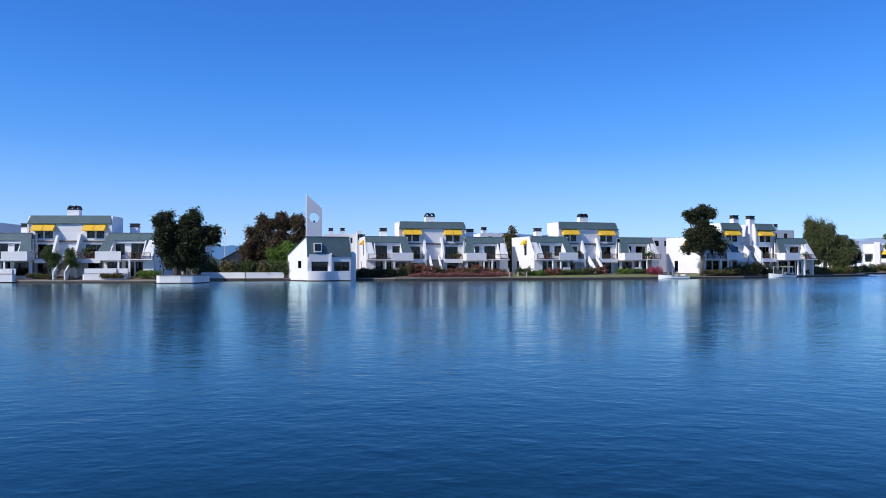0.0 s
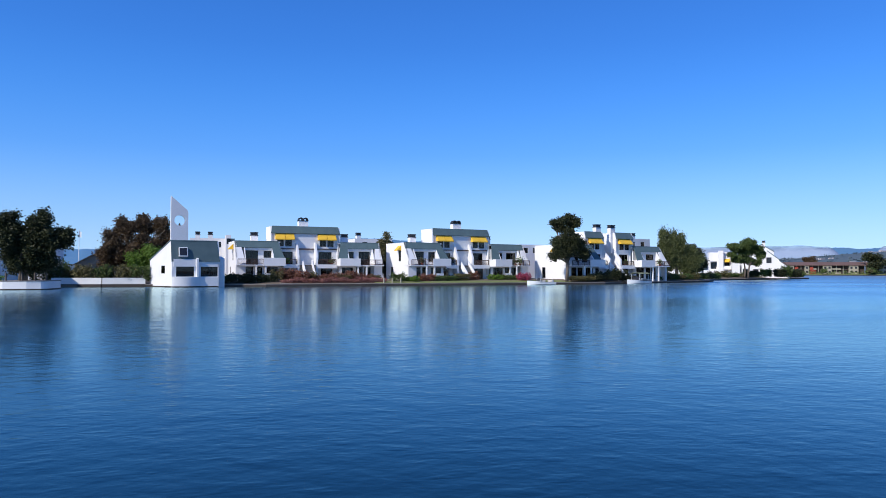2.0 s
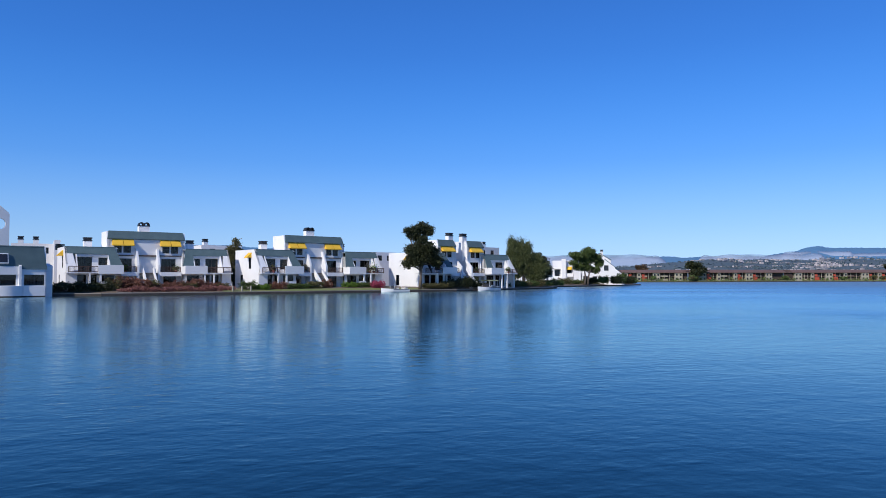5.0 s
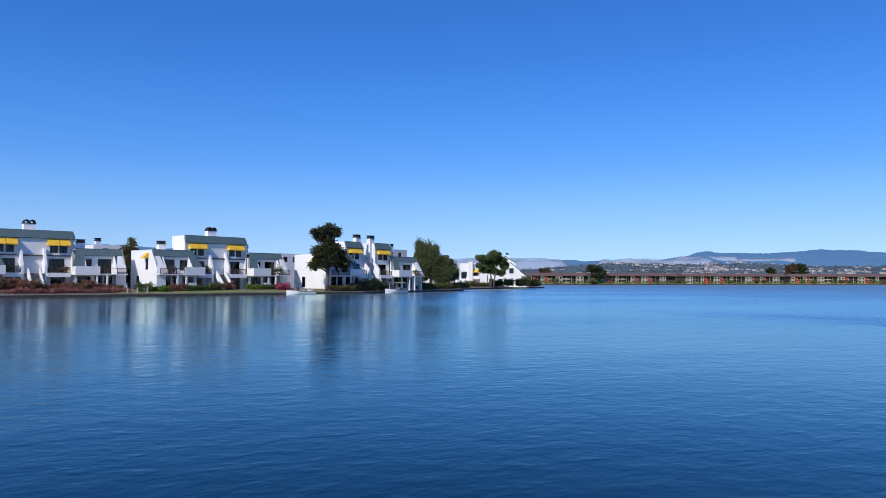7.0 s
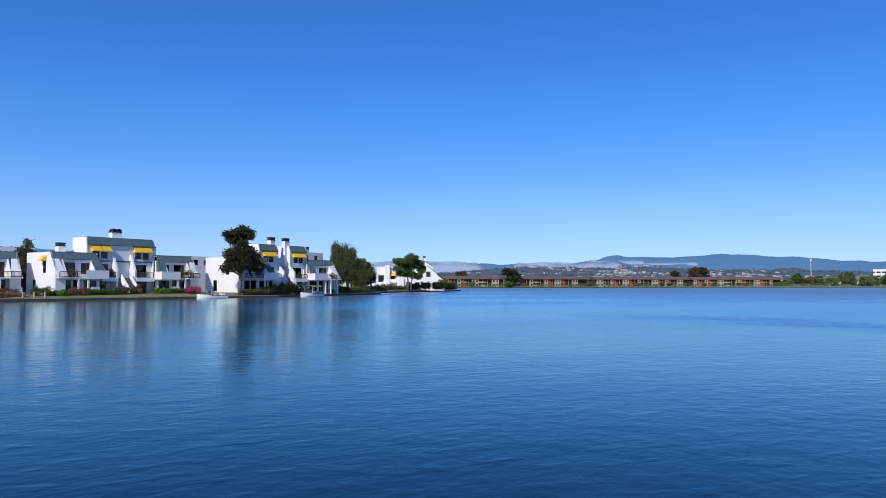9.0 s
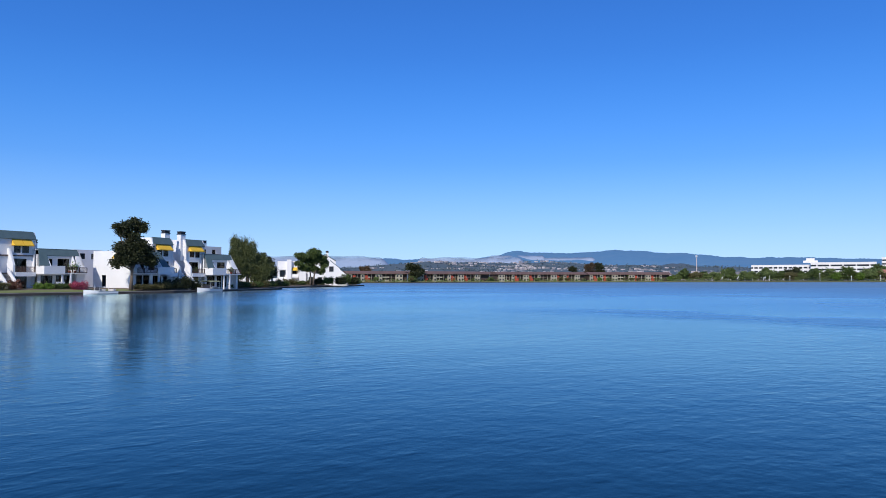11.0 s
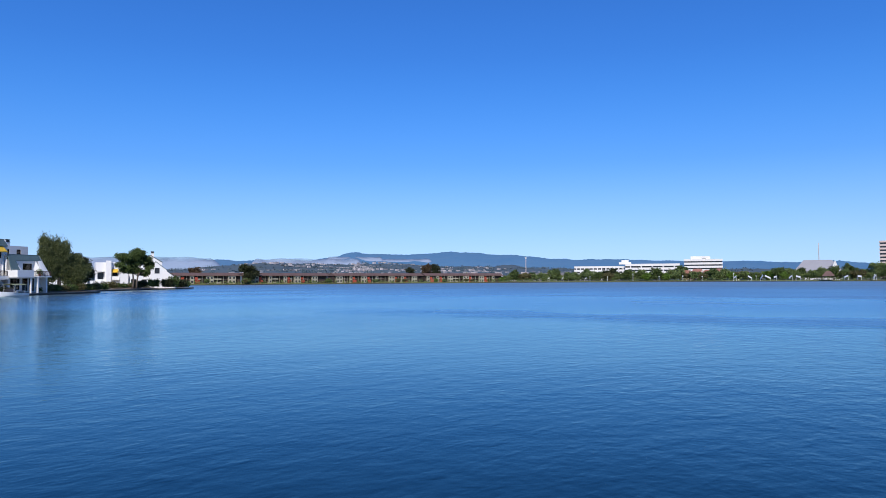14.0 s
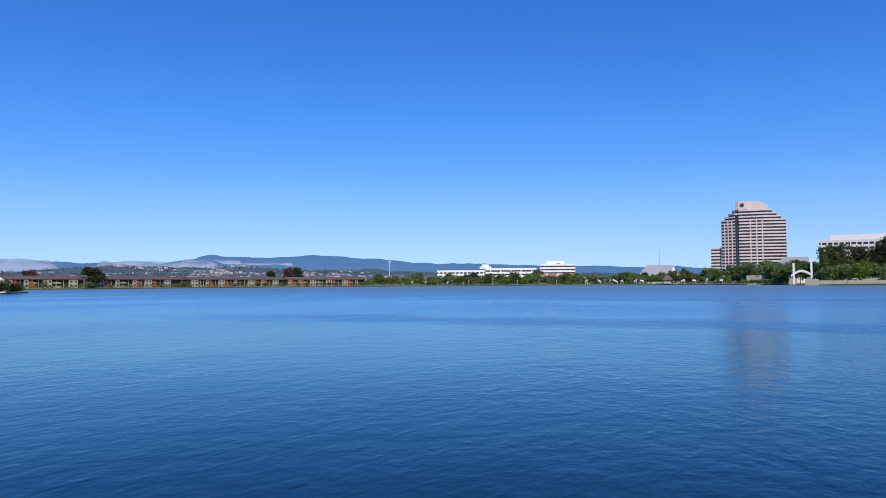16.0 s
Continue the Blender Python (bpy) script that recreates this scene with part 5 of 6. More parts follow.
# ---- far shore: apartments ----
def apartments(ax, ay, bx, by, seed, label):
    length = math.hypot(bx - ax, by - ay)
    turn = math.degrees(math.atan2(by - ay, bx - ax))
    h = thing("apartment_block", pose(ax, ay, 0.9, 0, 0, turn), label, "apartment building", "apartment blocks on the far shore")
    part("wall", Shape().box(0, length, 2.0, 14, -0.4, 5.3), DARKWALL, h)
    roof = [(-0.6, 5.3), (-0.6, 5.75), (4.5, 7.5), (15.0, 7.5), (15.0, 5.3)]
    part("roof", Shape().prism(roof, -0.8, length + 0.8), BROWNROOF, h)
    r = random.Random(seed)
    x, k = r.uniform(0.0, 1.0), seed
    while x < length - 3.0:
        # tan bay with two storeys of windows, now and then a narrow one
        w = min(r.choice((5.2, 4.8, 2.0, 2.4)), length - x)
        n = 2 if w > 4 else 1
        holes = [(x + w * (i + 0.5) / n - 0.65, x + w * (i + 0.5) / n + 0.65, z, z + 1.3) for i in range(n) for z in (0.7, 3.3)]
        bay = part("bay", Shape().wall(x, x + w, -0.4, 5.29, 0.0, 0.4, holes), TAN, h, "tan stucco bay")
        part("bay_return", Shape().box(x, x + 0.3, 0.4, 2.0, -0.4, 5.29), TAN, h)
        part("bay_return", Shape().box(x + w - 0.3, x + w, 0.4, 2.0, -0.4, 5.29), TAN, h)
        for a, b, c, d in holes:
            part("pane", Shape().box(a, b, 0.2, 0.25, c, d), DARKGLASS, bay)
        x += w
        # deep open balconies between
        w = r.choice((6.4, 8.2, 10.0))
        if x + w > length:
            break
        for z in (0.0, 2.55):
            part("balcony", Shape().box(x, x + w, 0.9, 2.0, z, z + 0.2), LEDGE, h)
            part("balcony_rail", Shape().box(x + 0.3, x + w * 0.55, 0.9, 0.98, z + 0.2, z + 1.0), TAN if r.random() < 0.5 else LEDGE, h)
        for q in (0.3, 0.68):
            part("post", Shape().box(x + w * q - 0.16, x + w * q + 0.16, 0.8, 1.1, -0.4, 5.29), TAN, h)
        if k % 3 != 2:
            part("stair_screen", Shape().box(x + 0.8, x + 3.9, 0.55, 0.75, -0.2, 2.3), REDDOOR, h, "orange-red stair screen")
            part("stair_screen", Shape().box(x + 0.8, x + 2.6, 0.55, 0.75, 2.7, 4.6), REDDOOR, h, "orange-red stair screen")
        x += w
        k += 1
    return h


apartments(292, 405.6, 333, 389.5, 0, "long two-storey apartment block, brown roof and tan bays")
apartments(340.6, 387.6, 403.5, 374.5, 1, "long two-storey apartment block, brown roof and tan bays")
apartments(410.5, 373.5, 485, 345, 2, "long two-storey apartment block, brown roof and tan bays")
apartments(488, 343.2, 551, 306, 0, "two-storey apartment block, brown roof, partly behind trees")


# ---- far shore: trees ----
def far_tree(name, x, y, hgt, wid, material, label, seed, n=260):
    r = random.Random(seed)
    lobes = [(r.uniform(-0.3, 0.3) * wid, r.uniform(-0.3, 0.3) * wid, hgt * r.uniform(0.38, 0.82), wid * r.uniform(0.25, 0.4), wid * 0.3, hgt * r.uniform(0.16, 0.24)) for _ in range(6)]
    lobes.append((0, 0, hgt * 0.42, wid * 0.48, wid * 0.42, hgt * 0.34))
    return tree(name, x, y, 0.9, hgt * 0.4, 0.22, lobes, n, 0.62, material, BARK, label, seed, 7, 0.6, clumps=3, group="trees along the far shore")


kinds = [far_tree("far_tree", -900 - 20 * k, -900, h, w, m, lab, 300 + k) for k, (h, w, m, lab) in enumerate((
    (8.5, 10.5, L_FAR, "round green tree on the far shore"), (9.5, 12.0, L_FAR, "broad green tree on the far shore"), (7.5, 9.0, L_OLIVE, "olive green tree on the far shore"),
    (11.0, 9.5, L_GREEN, "dark green tree on the far shore"), (6.5, 8.5, L_LIME, "light green tree on the far shore")))]
r = random.Random(9)
line = [(492, 337), (545, 303), (594, 275), (650, 182), (637, 88), (640, 24), (612, -14), (550, -29)]
total = [0]
for p, q in zip(line, line[1:]):
    total.append(total[-1] + math.dist(p, q))
s = 22.0
while s < total[-1]:
    i = max(k for k in range(len(line) - 1) if total[k] <= s)
    f = (s - total[i]) / (total[i + 1] - total[i])
    x = line[i][0] + f * (line[i + 1][0] - line[i][0])
    y = line[i][1] + f * (line[i + 1][1] - line[i][1])
    back = r.uniform(3, 24)
    d = math.hypot(x, y)
    src = kinds[r.choice((0, 0, 1, 1, 2, 3, 4))]
    k = r.uniform(0.8, 1.15) * (0.72 if s < 70 else 1.0)
    copy_thing(src, pose(x + x / d * back, y + y / d * back, 0.9, 0, 0, r.uniform(0, 360)) @ Matrix.Scale(k, 4)).scale = (k, k, k)
    s += r.uniform(2.6, 5.2)
for k in range(16):
    # looser clumps by the apartments
    a = radians(r.choice((37.5, 41.2, 45, 47.4, 50.5, 53, 56, 58.5)) + r.uniform(-0.5, 0.5))
    d = r.uniform(492, 505) + max(0, math.degrees(a) - 40) * 4.6
    sc = r.uniform(0.3, 0.5)
    copy_thing(kinds[r.choice((0, 2, 4))], pose(math.sin(a) * d, math.cos(a) * d, 0.9, 0, 0, r.uniform(0, 360)) @ Matrix.Scale(sc, 4)).scale = (sc, sc, sc)
for k, t in enumerate(kinds):
    t.matrix_world = pose(600 + 9 * k, 262 - 14 * k, 0.9)
far_tree("far_tree", 338.5, 386.5, 14.5, 13.5, L_DARK, "large round dark tree between the apartment blocks", 320, 800)
for k, (a, d, hgt, w) in enumerate(((54.9, 640, 16, 12), (55.6, 650, 17, 12), (37.3, 560, 12, 12), (53.6, 650, 13, 10), (74.5, 700, 15, 14), (69.4, 700, 13, 16), (86.0, 720, 14, 15))):
    far_tree("far_tree", math.sin(radians(a)) * d, math.cos(radians(a)) * d, hgt, w, L_DARK if k % 2 else L_BROWN if k < 3 else L_GREEN, "dark tree rising behind the far shore", 330 + k, 500)
for k, (a, d, hgt, w, m) in enumerate(((95.4, 494, 22, 12, L_GREEN), (95.7, 500, 24, 14, L_GREEN), (96.3, 495, 25, 15, L_GREEN), (97.2, 500, 25, 15, L_DARK), (98.0, 500, 27, 15, L_GREEN), (98.9, 498, 31, 15, L_DARK), (99.9, 495, 30, 15, L_DARK),
                                      (95.25, 484, 11, 10, L_FAR), (95.6, 478, 12, 12, L_FAR), (96.5, 478, 12, 13, L_FAR), (97.5, 478, 13, 14, L_LIME), (98.6, 478, 12, 12, L_FAR), (92.5, 570, 14, 15, L_FAR), (91.7, 600, 16, 18, L_FAR), (90.7, 625, 18, 20, L_FAR), (89.6, 650, 18, 18, L_FAR), (88.6, 655, 16, 18, L_GREEN), (87.4, 660, 14, 18, L_FAR),
                                      (93.0, 545, 15, 13, L_FAR), (93.6, 550, 17, 13, L_GREEN), (94.3, 550, 17, 13, L_FAR), (94.9, 545, 16, 12, L_GREEN), (92.4, 600, 12, 16, L_GREEN), (91.9, 640, 20, 16, L_FAR), (90.1, 660, 20, 18, L_FAR))):
    far_tree("park_tree", math.sin(radians(a)) * d, math.cos(radians(a)) * d, hgt, w, m, "tall dark park tree near the promenade" if m in (L_DARK, L_GREEN) else "broad green park tree near the promenade", 350 + k, 700)

# low scrub along the far bank
rs = np.random.default_rng(77)
pts = []
for (ax, ay), (bx, by) in zip(line, line[1:]):
    for q in rs.uniform(0, 1, int(math.dist((ax, ay), (bx, by)) * 3.4)):
        pts.append((ax + q * (bx - ax) + rs.uniform(0, 14), ay + q * (by - ay) + rs.uniform(-4, 10), 0.9 + rs.uniform(0.0, 2.2) ** 1.3))
for (ax, ay), (bx, by) in (((262, 408), (312, 389)), ((312, 389), (413, 374)), ((413, 374), (494, 334))):
    for q in rs.uniform(0, 1, int(math.dist((ax, ay), (bx, by)) * 1.6)):
        pts.append((ax + q * (bx - ax), ay + q * (by - ay) + rs.uniform(-1.5, 1.5), 0.8 + rs.uniform(0.0, 0.9) * (1 + math.sin(q * 40) ** 2)))
v, f = leaves(np.array(pts), 0.55, 6, 0.6, 78)
tagged(leaf_part("bank_scrub", v, f, L_FAR, None), "low green scrub along the far bank", "scrub", kind="stuff")

# lamp posts and white bollards along the far bank
for k in range(22):
    a = radians(59 + 1.75 * k + r.uniform(-0.4, 0.4))
    d = 655 if k < 16 else 640
    lp = thing("lamp_post", pose(math.sin(a) * d, math.cos(a) * d, 0.9), "white lamp post on the far bank path", "lamp post", "lamp posts on the far bank")
    hgt = r.choice((3.2, 3.6, 5.5))
    part("pole", Shape().tube([(0, 0, 0, 0.22), (0, 0, 0.5, 0.15), (0, 0, hgt, 0.12)], 8), HULL, lp)
    part("lantern", Shape().tube([(0, 0, hgt, 0.2), (0, 0, hgt + 0.35, 0.45), (0, 0, hgt + 0.8, 0.4), (0, 0, hgt + 1.0, 0.1)], 8), HULL, lp)
mast = thing("mast", pose(612, 314, 0.9), "tall grey floodlight mast behind the trees", "mast")
part("pole", Shape().tube([(0, 0, 0, 0.4), (0, 0, 22, 0.25)], 8), PINK, mast)
part("head", Shape().box(-1.2, 1.2, -0.3, 0.3, 21.5, 23.2), HULL, mast)
mast = thing("mast", pose(1093.9, 116.1, 0.9), "thin lattice mast far behind the park", "mast")
part("pole", Shape().tube([(0, 0, 0, 0.8), (0, 0, 50, 0.35)], 6), PINK, mast)


# ---- offices ----
def facing(az, dist):
    a = radians(az)
    return math.sin(a) * dist, math.cos(a) * dist, -az


def banded(parent, x0, x1, y0, y1, z0, floors, fh, wall, glass_h, piers=0, name="floor_band"):
    for i in range(floors):
        z = z0 + i * fh
        part(name, Shape().box(x0, x1, y0, y1, z + glass_h, z + fh), wall, parent)
        part("window_band", Shape().box(x0 + 0.4, x1 - 0.4, y0 + 0.4, y1 - 0.4, z, z + glass_h), DARKGLASS, parent, "dark ribbon of office windows")
    for k in range(piers):
        c = x0 + (x1 - x0) * (k + 0.5) / piers
        part("pier", Shape().box(c - 0.6, c + 0.6, y0 - 0.02, y0 + 0.39, z0, z0 + floors * fh - 0.02), wall, parent)


OFFICE = mat("white_office_concrete", (0.80, 0.78, 0.75), (0.72, 0.70, 0.67), 0.85, 0.05, 0.6)
x, y, a = facing(70.5, 850)
ob = thing("office_building", pose(x, y, 0.9, 0, 0, a), "long low white office building with dark window ribbons", "office building")
banded(ob, -58, 0, 6, 30, 1.0, 4, 4.0, OFFICE, 1.7, 12)
banded(ob, 0, 60, 0, 30, 2.0, 4, 4.3, OFFICE, 1.8, 5)
part("penthouse", Shape().plate([(-7, 12), (7, 12), (7, 22), (-7, 22)], 19, 21.5).plate([(-4, 13), (4, 13), (4, 21), (-4, 21)], 21.5, 24), OFFICE, ob)
x, y, a = facing(76.2, 900)
ob = thing("office_building", pose(x, y, 0.9, 0, 0, a), "white mid-rise office building with dark window bands", "office building")
banded(ob, -21.5, 21.5, 0, 25, 1.0, 6, 4.0, OFFICE, 1.6)
part("penthouse", Shape().box(-14, 8, 5, 18, 25, 28.5), OFFICE, ob)
part("roof_drum", Shape().tube([(1, 2.5, 21, 2.4), (1, 2.5, 25.6, 2.4)], 14), DARKWALL, ob)
x, y, a = facing(97.6, 780)
ob = thing("office_building", pose(x, y, 0.9, 0, 0, a), "broad pale office building rising behind park trees", "office building")
PALE = mat("pale_pink_concrete", (0.66, 0.60, 0.57), (0.60, 0.55, 0.52), 0.85, 0.05, 0.6)
banded(ob, -38, 60, 0, 40, 1.0, 9, 4.4, PALE, 2.2, 20)
part("crown", Shape().prism([(0.5, 40.6), (6, 46), (34, 46), (39.5, 40.6)], -28, 55), PALE, ob)

# stepped tower
x, y, a = facing(90.6, 880)
tower = thing("office_tower", pose(x, y, 0.9, 0, 0, a), "pinkish stepped office tower with dark window bands", "tower")
FH, N = 3.62, 20
for i in range(N + 3):
    z = i * FH
    xl = -34.5 if i < N else (-30.5, -26.5, -22.5)[i - N]
    xr = 34.0 if i < N else (29.0, 24.5, 20.0)[i - N]
    plan = [(xl, 9), (-19.5, 1.0), (-19.0, 2.6), (-15.5, 2.6), (-15.2, 0.0), (10, 0.0), (xr, 3.0 + max(0, xr - 20) * 0.12), (xr, 30), (xl, 30)]
    inner = [(px * 0.985, py + 0.6 if py < 20 else py - 0.6) for px, py in plan]
    part("window_band", Shape().plate(inner, z, z + 1.9), DARKGLASS, tower, "dark ribbon of tower windows")
    part("floor_band", Shape().plate(plan, z + 1.9, z + FH), PINK, tower)
zt = (N + 3) * FH
part("crown", Shape().plate([(-18.5, 1.0), (-15.2, -0.6), (-5.5, -0.6), (-5.5, 1.2), (6, 1.4), (6, 22), (-18.5, 22)], zt, zt + 9.4), PINK, tower)
part("crown_wing", Shape().add([(6, 1.4, zt), (17, 1.4, zt), (14, 1.4, zt + 5.5), (6, 1.4, zt + 8.5), (6, 22, zt), (17, 22, zt), (14, 22, zt + 5.5), (6, 22, zt + 8.5)], [(0, 1, 2, 3), (7, 6, 5, 4), (0, 4, 5, 1), (1, 5, 6, 2), (2, 6, 7, 3), (3, 7, 4, 0)]), PINK, tower)
em = [(-11.5 + 2.4 * math.cos(k * math.pi / 8), zt + 5.0 + 2.4 * math.sin(k * math.pi / 8)) for k in range(16)]
part("emblem", Shape().add([(px, -0.75, pz) for px, pz in em] + [(px, -0.6, pz) for px, pz in em], [tuple(range(16)), tuple(range(31, 15, -1))] + [(k, k + 16, (k + 1) % 16 + 16, (k + 1) % 16) for k in range(16)]), DARKWALL, tower, "round dark emblem panel")
part("dark_slot", Shape().box(-19.0, -15.6, 2.2, 2.55, 0, (N + 1) * FH), DARKGLASS, tower)
for px in (-30.5, -26.8, -22.6, -3.0, 3.2, 9.2):
    py = 9 - (px + 34.5) / 15 * 8 if px < -19.5 else 0.0
    part("pier", Shape().box(px - 0.55, px + 0.55, py - 0.12, py + 0.9, 0, (N - 1) * FH if px < -28 else N * FH), PINK, tower)
banded(tower, -46.5, -34.6, 12, 32, 0, 11, 3.75, PINK, 1.8, 0, "annex_band")

# low pale roofs, arch, gazebo, promenade
def gabled(name, az, dist, w, d, wall_h, ridge_h, wall, roof, label, category):
    x, y, a = facing(az, dist)
    h = thing(name, pose(x, y, 0.9, 0, 0, a), label, category)
    part("wall", Shape().box(-w / 2, w / 2, 0, d, 0, wall_h), wall, h)
    e, q = w / 2 + 0.6, w * 0.3
    part("roof", Shape().add([(-e, -0.6, wall_h), (e, -0.6, wall_h), (e, d + 0.6, wall_h), (-e, d + 0.6, wall_h), (-q, d / 2, ridge_h), (q, d / 2, ridge_h)], [(0, 3, 2, 1), (0, 1, 5, 4), (1, 2, 5), (2, 3, 4, 5), (3, 0, 4)]), roof, h)
    g = Shape().prism([(-w * 0.1, wall_h), (0, ridge_h * 0.97), (w * 0.1, wall_h)], -0.9, 2.0)
    g.v = [(b + w * 0.36, p, c) for p, b, c in g.v]
    part("gable", g, wall, h)
    return h


STUCCO = mat("pinkish_stucco", (0.66, 0.55, 0.49), (0.58, 0.48, 0.43), 0.9, 0.1, 1)
TILEROOF = mat("red_tile_roof", (0.36, 0.16, 0.11), (0.28, 0.13, 0.10), 0.9, 0.2, 2)
PALEROOF = mat("pale_grey_roof", (0.36, 0.35, 0.37), (0.31, 0.30, 0.32), 0.85, 0.1, 1)
gabled("park_hall", 93.3, 640, 30, 26, 13, 21.5, OFFICE, PALEROOF, "white hall with a pale grey roof behind trees", "hall")
gabled("park_hall", 83.85, 760, 40, 24, 8, 19, OFFICE, PALEROOF, "white hall with a pale grey roof beyond the trees", "hall")
gabled("shore_house", 79.0, 680, 13, 9, 4.5, 8, OFFICE, BROWNROOF, "white house with a brown roof among trees", "house")
for k, az in enumerate((75.0, 75.8, 76.6, 77.3)):
    gabled("shore_house", az, 690, 11, 9, (6.5, 7.5, 6.5, 8.0)[k], (9.5, 10.8, 9.8, 10.8)[k], STUCCO, TILEROOF, "pinkish house with a red tiled roof among trees", "house")
x, y, a = facing(84.5, 632)
gz = thing("gazebo", pose(x, y, 0.9, 0, 0, a), "open gazebo with a brown pyramid roof at the bank", "gazebo")
part("roof", Shape().add([(-4.5, -4.5, 3.2), (4.5, -4.5, 3.2), (4.5, 4.5, 3.2), (-4.5, 4.5, 3.2), (-1.6, -1.6, 7.0), (1.6, -1.6, 7.0), (1.6, 1.6, 7.0), (-1.6, 1.6, 7.0)], [(0, 3, 2, 1), (4, 5, 6, 7), (0, 1, 5, 4), (1, 2, 6, 5), (2, 3, 7, 6), (3, 0, 4, 7)]), BROWNROOF, gz)
for px in (-3.8, 3.8):
    for py in (-3.8, 3.8):
        part("post", Shape().box(px - 0.3, px + 0.3, py - 0.3, py + 0.3, 0, 3.2), DARKWALL, gz)
x, y, a = facing(93.75, 492)
ar = thing("stage_canopy", pose(x, y, 0.9, 0, 0, a), "white arched stage canopy between tall white masts", "canopy")
n = 16
pts = [(-6.5 + 12 * i / n, 5.6 + 3.0 * math.sin(math.pi * i / n)) for i in range(n + 1)]
part("shell", Shape().add([(px, py, pz - dz) for dz in (0, 1.5) for py in (0, 8) for px, pz in pts], [f for i in range(n) for f in ((i, i + 1, i + n + 2, i + n + 1), (i + 2 * n + 2, i + 3 * n + 3, i + 3 * n + 4, i + 2 * n + 3), (i, i + 2 * n + 2, i + 2 * n + 3, i + 1))]), HULL, ar)
for px, hgt in ((-4.8, 12.5), (4.8, 14.5)):
    part("mast", Shape().box(px - 0.55, px + 0.55, -9.2, -8.2, -0.5, hgt), HULL, ar)
part("plinth", Shape().box(-7.5, -3.2, -3, -1.5, -0.6, 3.6).box(2.2, 6.4, -3, -1.5, -0.6, 4.0), TAN, ar)
x, y, a = facing(97.2, 468)
pw = thing("promenade_wall", pose(x, y, 0.2, 0, 0, a + 7), "tan stone promenade wall at the water", "wall")
for k in range(9):
    part("wall_panel", Shape().box(-27 + 7.2 * k, -27 + 7.0 + 7.2 * k, 0, 0.8, -1.0, 2.6 + (0.8 if k % 4 == 0 else 0)), TAN, pw)
x, y, a = facing(90.95, 600)
pw = thing("promenade_wall", pose(x, y, 0.2, 0, 0, a), "low tan wall in front of park trees", "wall")
bush("bank_shrub", *facing(90.95, 590)[:2], 0.9, 24, 4, 3.4, L_FAR, "low green planting before the tan wall", 611, 420, 0.4, -91)
part("wall_panel", Shape().box(-9.5, 8.5, 0, 0.8, -0.6, 7.0), TAN, pw)


def shelter(az, dist, w, lean):
    """A white canvas sail on two posts in the park."""
    x, y, a = facing(az, dist)
    h = thing("sun_sail", pose(x, y, 0.9, 0, 0, a), "small white canvas sail between posts on the bank", "canopy", "white sails along the far bank")
    part("canvas", Shape().slab([(-w / 2, -1.2, 1.2 + lean), (w / 2, -1.2, 3.4 - lean), (w / 2, 1.6, 4.6 - lean), (-w / 2, 1.6, 2.4 + lean)], 0.08), HULL, h)
    for px, top in ((-w / 2, 2.4 + lean), (w / 2, 4.6 - lean)):
        part("post", Shape().tube([(px, 1.6, 0, 0.14), (px, 1.6, top, 0.1)], 6), HULL, h)


for az, w, lean in ((63.9, 3.0, 0.3), (64.6, 2.4, 0.6), (65.7, 3.2, 0.2), (66.6, 2.6, 0.5), (67.5, 3.4, 0.4), (78.4, 3.6, 0.3), (79.4, 3.0, 1.0), (80.2, 5.0, 0.0), (80.6, 4.4, 1.1), (81.1, 3.2, 0.5), (82.1, 5.2, 0.2), (82.6, 4.0, 0.8), (85.6, 4.4, 0.4), (86.4, 3.6, 0.7), (87.3, 4.0, 0.2), (88.3, 3.4, 0.6)):
    shelter(az, 655 if az < 70 else 628, w * (0.35 + 0.5 * lean), 2.2 * lean - 0.3)

# ---- hills, town, fog ----
RIDGE = [(-60, 1.2), (-25, 1.5), (-17, 1.58), (-12, 1.4), (-4, 2.2), (3, 2.62), (5, 2.55), (16, 2.15), (25, 1.75), (33, 1.5), (36.5, 1.55), (38.6, 1.66), (41.5, 1.6), (44.5, 1.45), (47.3, 1.85), (49, 2.3), (50.6, 2.12), (52.7, 2.06), (54.5, 2.1), (57.2, 2.26), (61, 2.02), (65.4, 1.68), (69.5, 1.55), (73.4, 1.45), (78.8, 1.36), (82, 1.22), (87, 1.08), (95, 0.9), (120, 0.8)]
FOOT = [(-60, 0.5), (20, 0.6), (34, 0.95), (40, 1.25), (46, 1.3), (52, 1.35), (58, 1.15), (64, 0.9), (70, 0.75), (80, 0.7), (95, 0.6), (120, 0.5)]


def profile(table, az):
    for (a, e), (b, f) in zip(table, table[1:]):
        if a <= az <= b:
            t = (az - a) / (b - a)
            t = t * t * (3 - 2 * t)
            return e + (f - e) * t
    return table[-1][1]


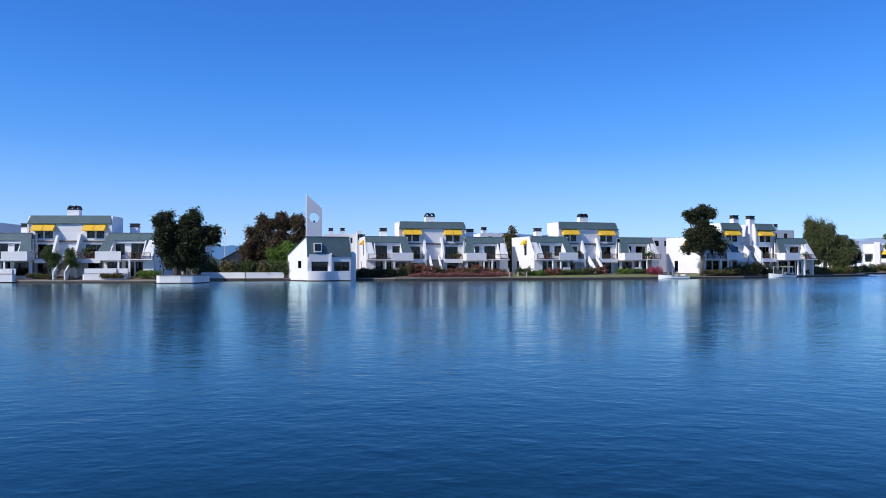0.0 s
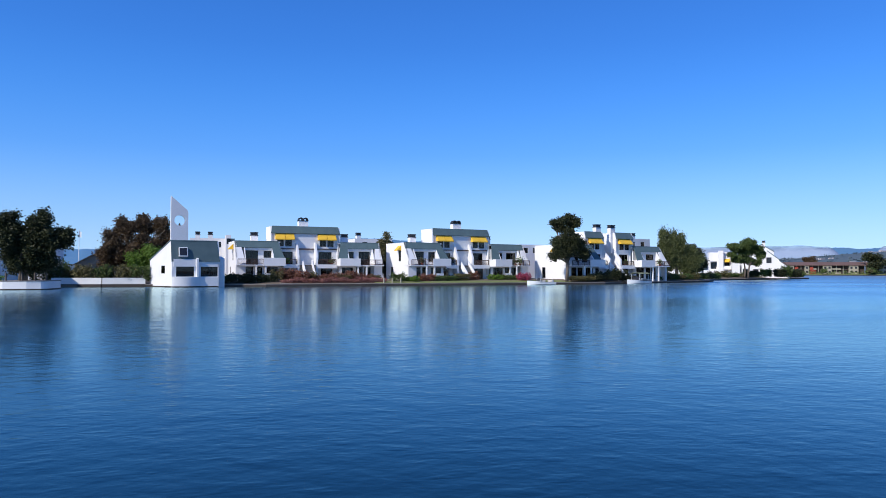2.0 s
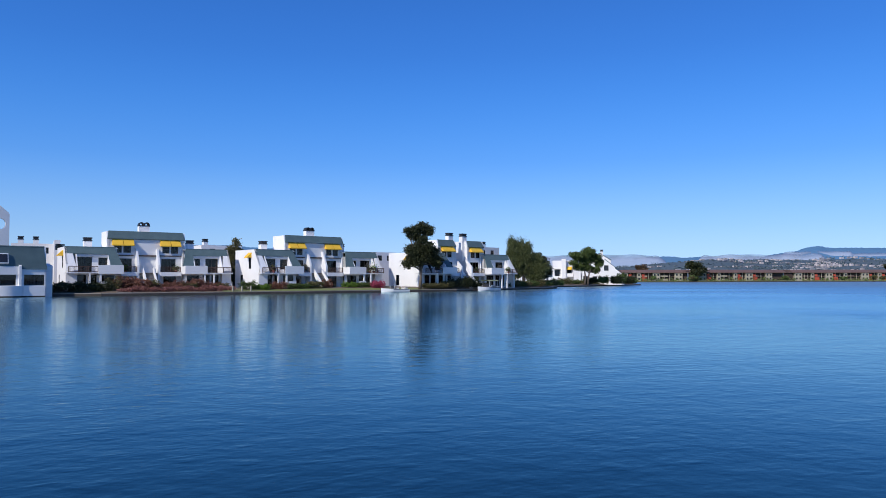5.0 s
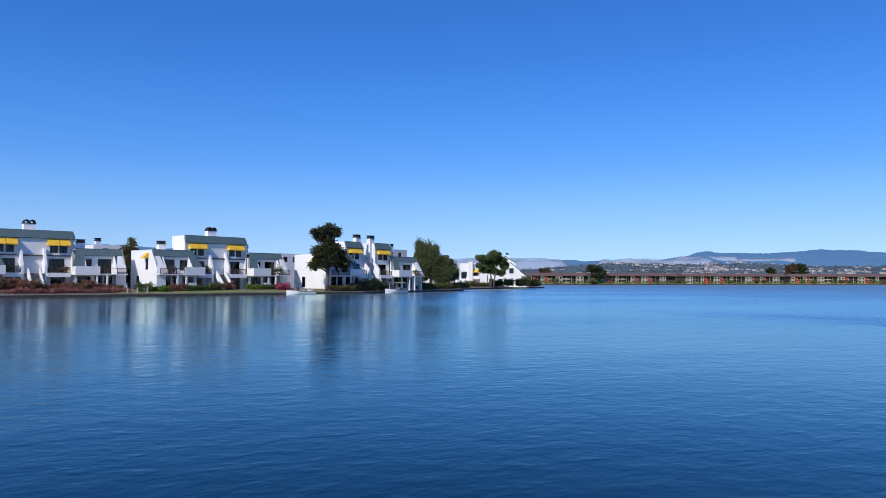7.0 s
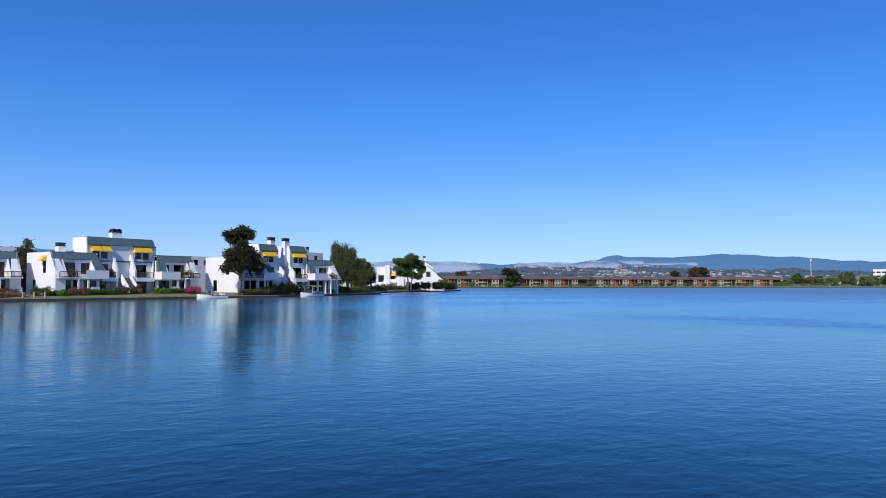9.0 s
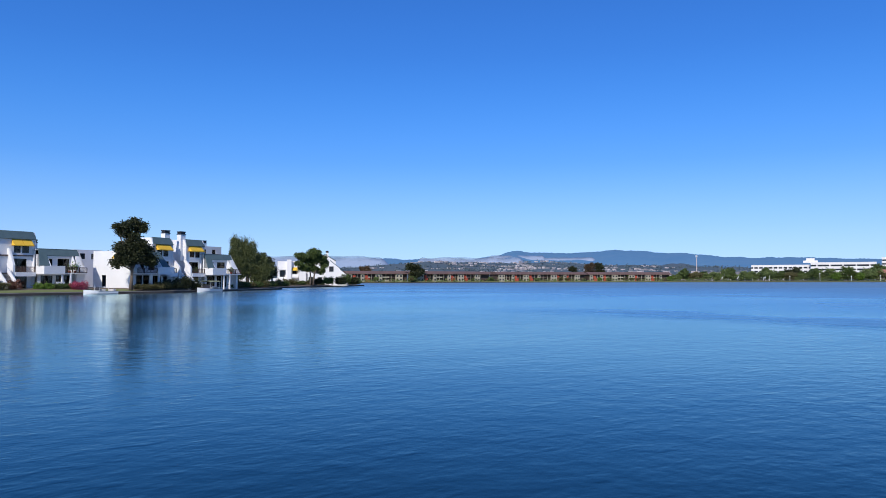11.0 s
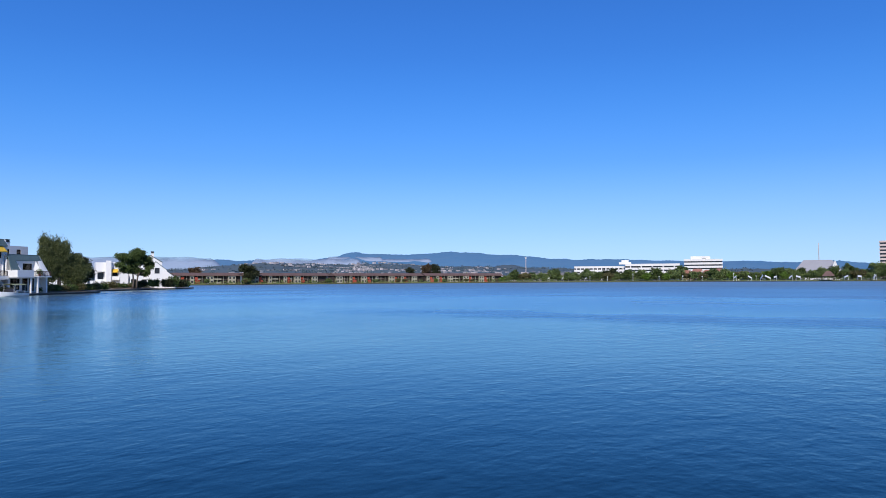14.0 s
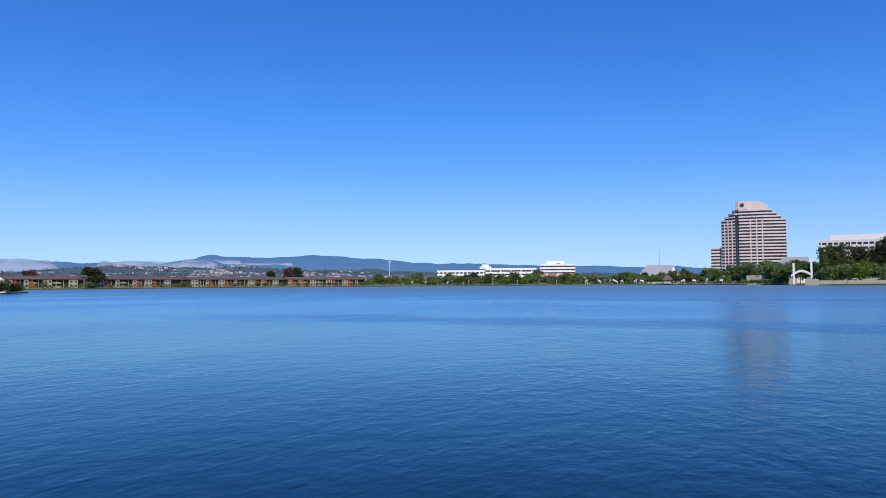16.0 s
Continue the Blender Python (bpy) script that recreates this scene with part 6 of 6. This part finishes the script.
def terrain(name, table, radii, rough, material, label):
    s = Shape()
    azs = [-60 + 0.12 * i for i in range(1501)]
    top = max(radii, key=lambda q: q[1])[0]
    for az in azs:
        e = profile(table, az)
        for d, share in radii:
            x, y = math.sin(radians(az)) * d, math.cos(radians(az)) * d
            wob = noise.fractal(Vector((x, y, 0)) * 0.004, 1.0, 2.0, 5) * rough
            z = 0.9 + share * (top * math.tan(radians(e)) + wob * (1.0 if share < 0.99 else 0.3))
            z += share * 3.0 * noise.fractal(Vector((x, y, 3)) * 0.009, 1.0, 2.0, 4) + share * rough * 0.13 * noise.noise(Vector((x, y, 9)) * 0.13)
            s.v.append((x, y, max(z, 0.3) if share else -0.5))
    m = len(radii)
    s.f = [(i * m + k, i * m + k + 1, (i + 1) * m + k + 1, (i + 1) * m + k) for i in range(len(azs) - 1) for k in range(m - 1)]
    ob = part(name, s, material, smooth=True)
    return tagged(ob, label, "hills", kind="structure")


# distance haze is mixed into both hill colours as blue
HILL = mat("haze_blue_forest_hill", (0.10, 0.23, 0.38), (0.13, 0.25, 0.38), 1.0, 0.004, 0.03, spec=0.0)
FOOTHILL = mat("haze_tinted_foothill", (0.085, 0.13, 0.165), (0.13, 0.16, 0.18), 1.0, 0.012, 0.09, spec=0.0)
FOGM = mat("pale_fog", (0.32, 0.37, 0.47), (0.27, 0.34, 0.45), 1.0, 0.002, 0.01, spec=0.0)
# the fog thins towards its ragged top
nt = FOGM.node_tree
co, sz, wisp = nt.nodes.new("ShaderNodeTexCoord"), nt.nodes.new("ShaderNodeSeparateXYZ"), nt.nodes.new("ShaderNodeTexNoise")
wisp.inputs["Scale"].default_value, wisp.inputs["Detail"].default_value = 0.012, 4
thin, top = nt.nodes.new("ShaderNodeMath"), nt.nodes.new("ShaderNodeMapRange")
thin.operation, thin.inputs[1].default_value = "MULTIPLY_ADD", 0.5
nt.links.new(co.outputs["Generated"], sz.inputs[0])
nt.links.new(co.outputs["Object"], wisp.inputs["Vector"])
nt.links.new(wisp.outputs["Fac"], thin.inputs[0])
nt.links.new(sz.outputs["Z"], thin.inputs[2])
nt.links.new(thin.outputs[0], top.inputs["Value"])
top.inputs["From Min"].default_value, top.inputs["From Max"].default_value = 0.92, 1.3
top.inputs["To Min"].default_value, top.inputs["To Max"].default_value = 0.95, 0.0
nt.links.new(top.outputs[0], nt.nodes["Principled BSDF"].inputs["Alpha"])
terrain("backdrop_hills", RIDGE, ((2900, 0), (3300, 0.45), (3700, 0.75), (4050, 0.93), (4200, 1.0), (4400, 0.9), (4700, 0.2)), 22, HILL, "wooded ridge far beyond the town, tinted haze blue")
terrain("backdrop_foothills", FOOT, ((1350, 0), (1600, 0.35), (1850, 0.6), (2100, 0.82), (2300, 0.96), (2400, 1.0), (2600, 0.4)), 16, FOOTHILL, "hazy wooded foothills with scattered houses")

SHARES = ((1350, 0), (1600, 0.35), (1850, 0.6), (2100, 0.82), (2300, 0.96), (2400, 1.0))


def foothill(az, d):
    """A place on the foothill's slope."""
    for (a0, s0), (a1, s1) in zip(SHARES, SHARES[1:]):
        if a0 <= d <= a1:
            sh = s0 + (s1 - s0) * (d - a0) / (a1 - a0)
    x, y = math.sin(radians(az)) * d, math.cos(radians(az)) * d
    return x, y, 0.9 + sh * (2400 * math.tan(radians(profile(FOOT, az))) + 16 * noise.fractal(Vector((x, y, 0)) * 0.004, 1.0, 2.0, 5))


# streets of houses: short rows along the slope, with gables of their own
town = Shape()
TOWNW = leaf_mat("pale_town_walls", (0.19, 0.19, 0.215), (0.64, 0.565, 0.55), 0.0)
rt = random.Random(21)
for k in range(95):
    az, d = rt.triangular(33.5, 68, 50), rt.uniform(1480, 2340)
    for j in range(rt.choice((2, 3, 4, 5, 7))):
        x, y, z = foothill(az, d)
        w, dd, hh = rt.uniform(5, 11), rt.uniform(4, 7), rt.uniform(0.8, 2.3)
        town.box(x - w / 2, x + w / 2, y - dd / 2, y + dd / 2, z - 3, z + hh)
        az += (w + rt.uniform(1, 9)) / d * 57.3
        d = min(2390, max(1400, d + rt.uniform(-12, 12)))
for k in range(26):
    # larger white roofs on the flat in front of the slope
    az, d = rt.uniform(56.5, 69), rt.uniform(980, 1200)
    x, y, w = math.sin(radians(az)) * d, math.cos(radians(az)) * d, rt.uniform(5, 12)
    town.box(x - w / 2, x + w / 2, y - 4, y + 4, 0, rt.uniform(11.5, 15.5))
tagged(part("hillside_town", town, TOWNW), "rows of pale houses across the wooded foothills", "houses", kind="stuff")
pts = []
for k in range(2600):
    x, y, z = foothill(rt.uniform(30, 80), 1450 + 930 * rt.random() ** 1.2)
    pts.append((x, y, z - 0.8 + rt.uniform(-1.5, 1.0)))
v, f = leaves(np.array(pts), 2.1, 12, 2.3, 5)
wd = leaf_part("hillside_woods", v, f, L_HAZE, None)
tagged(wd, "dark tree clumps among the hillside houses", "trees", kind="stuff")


def fog(name, az0, az1, dist, z0, z1, label, seed):
    s = Shape()
    n, rr = 60, random.Random(seed)
    for i in range(n + 1):
        f = i / n
        a = radians(az0 + (az1 - az0) * f)
        env = min(1, 13 * f, 13 * (1 - f)) ** 0.5
        hgt = (z1 - z0) * env * (0.95 + 0.05 * math.sin(f * 23 + seed) * math.sin(f * 9))
        for k in range(7):
            b = k / 6 * math.pi
            d = dist - 90 * math.cos(b)
            s.v.append((math.sin(a) * d, math.cos(a) * d, z0 + hgt * math.sin(b)))
    s.f = [(i * 7 + k, i * 7 + k + 1, (i + 1) * 7 + k + 1, (i + 1) * 7 + k) for i in range(n) for k in range(6)]
    return tagged(part(name, s, FOGM, smooth=True), label, "fog", kind="structure")


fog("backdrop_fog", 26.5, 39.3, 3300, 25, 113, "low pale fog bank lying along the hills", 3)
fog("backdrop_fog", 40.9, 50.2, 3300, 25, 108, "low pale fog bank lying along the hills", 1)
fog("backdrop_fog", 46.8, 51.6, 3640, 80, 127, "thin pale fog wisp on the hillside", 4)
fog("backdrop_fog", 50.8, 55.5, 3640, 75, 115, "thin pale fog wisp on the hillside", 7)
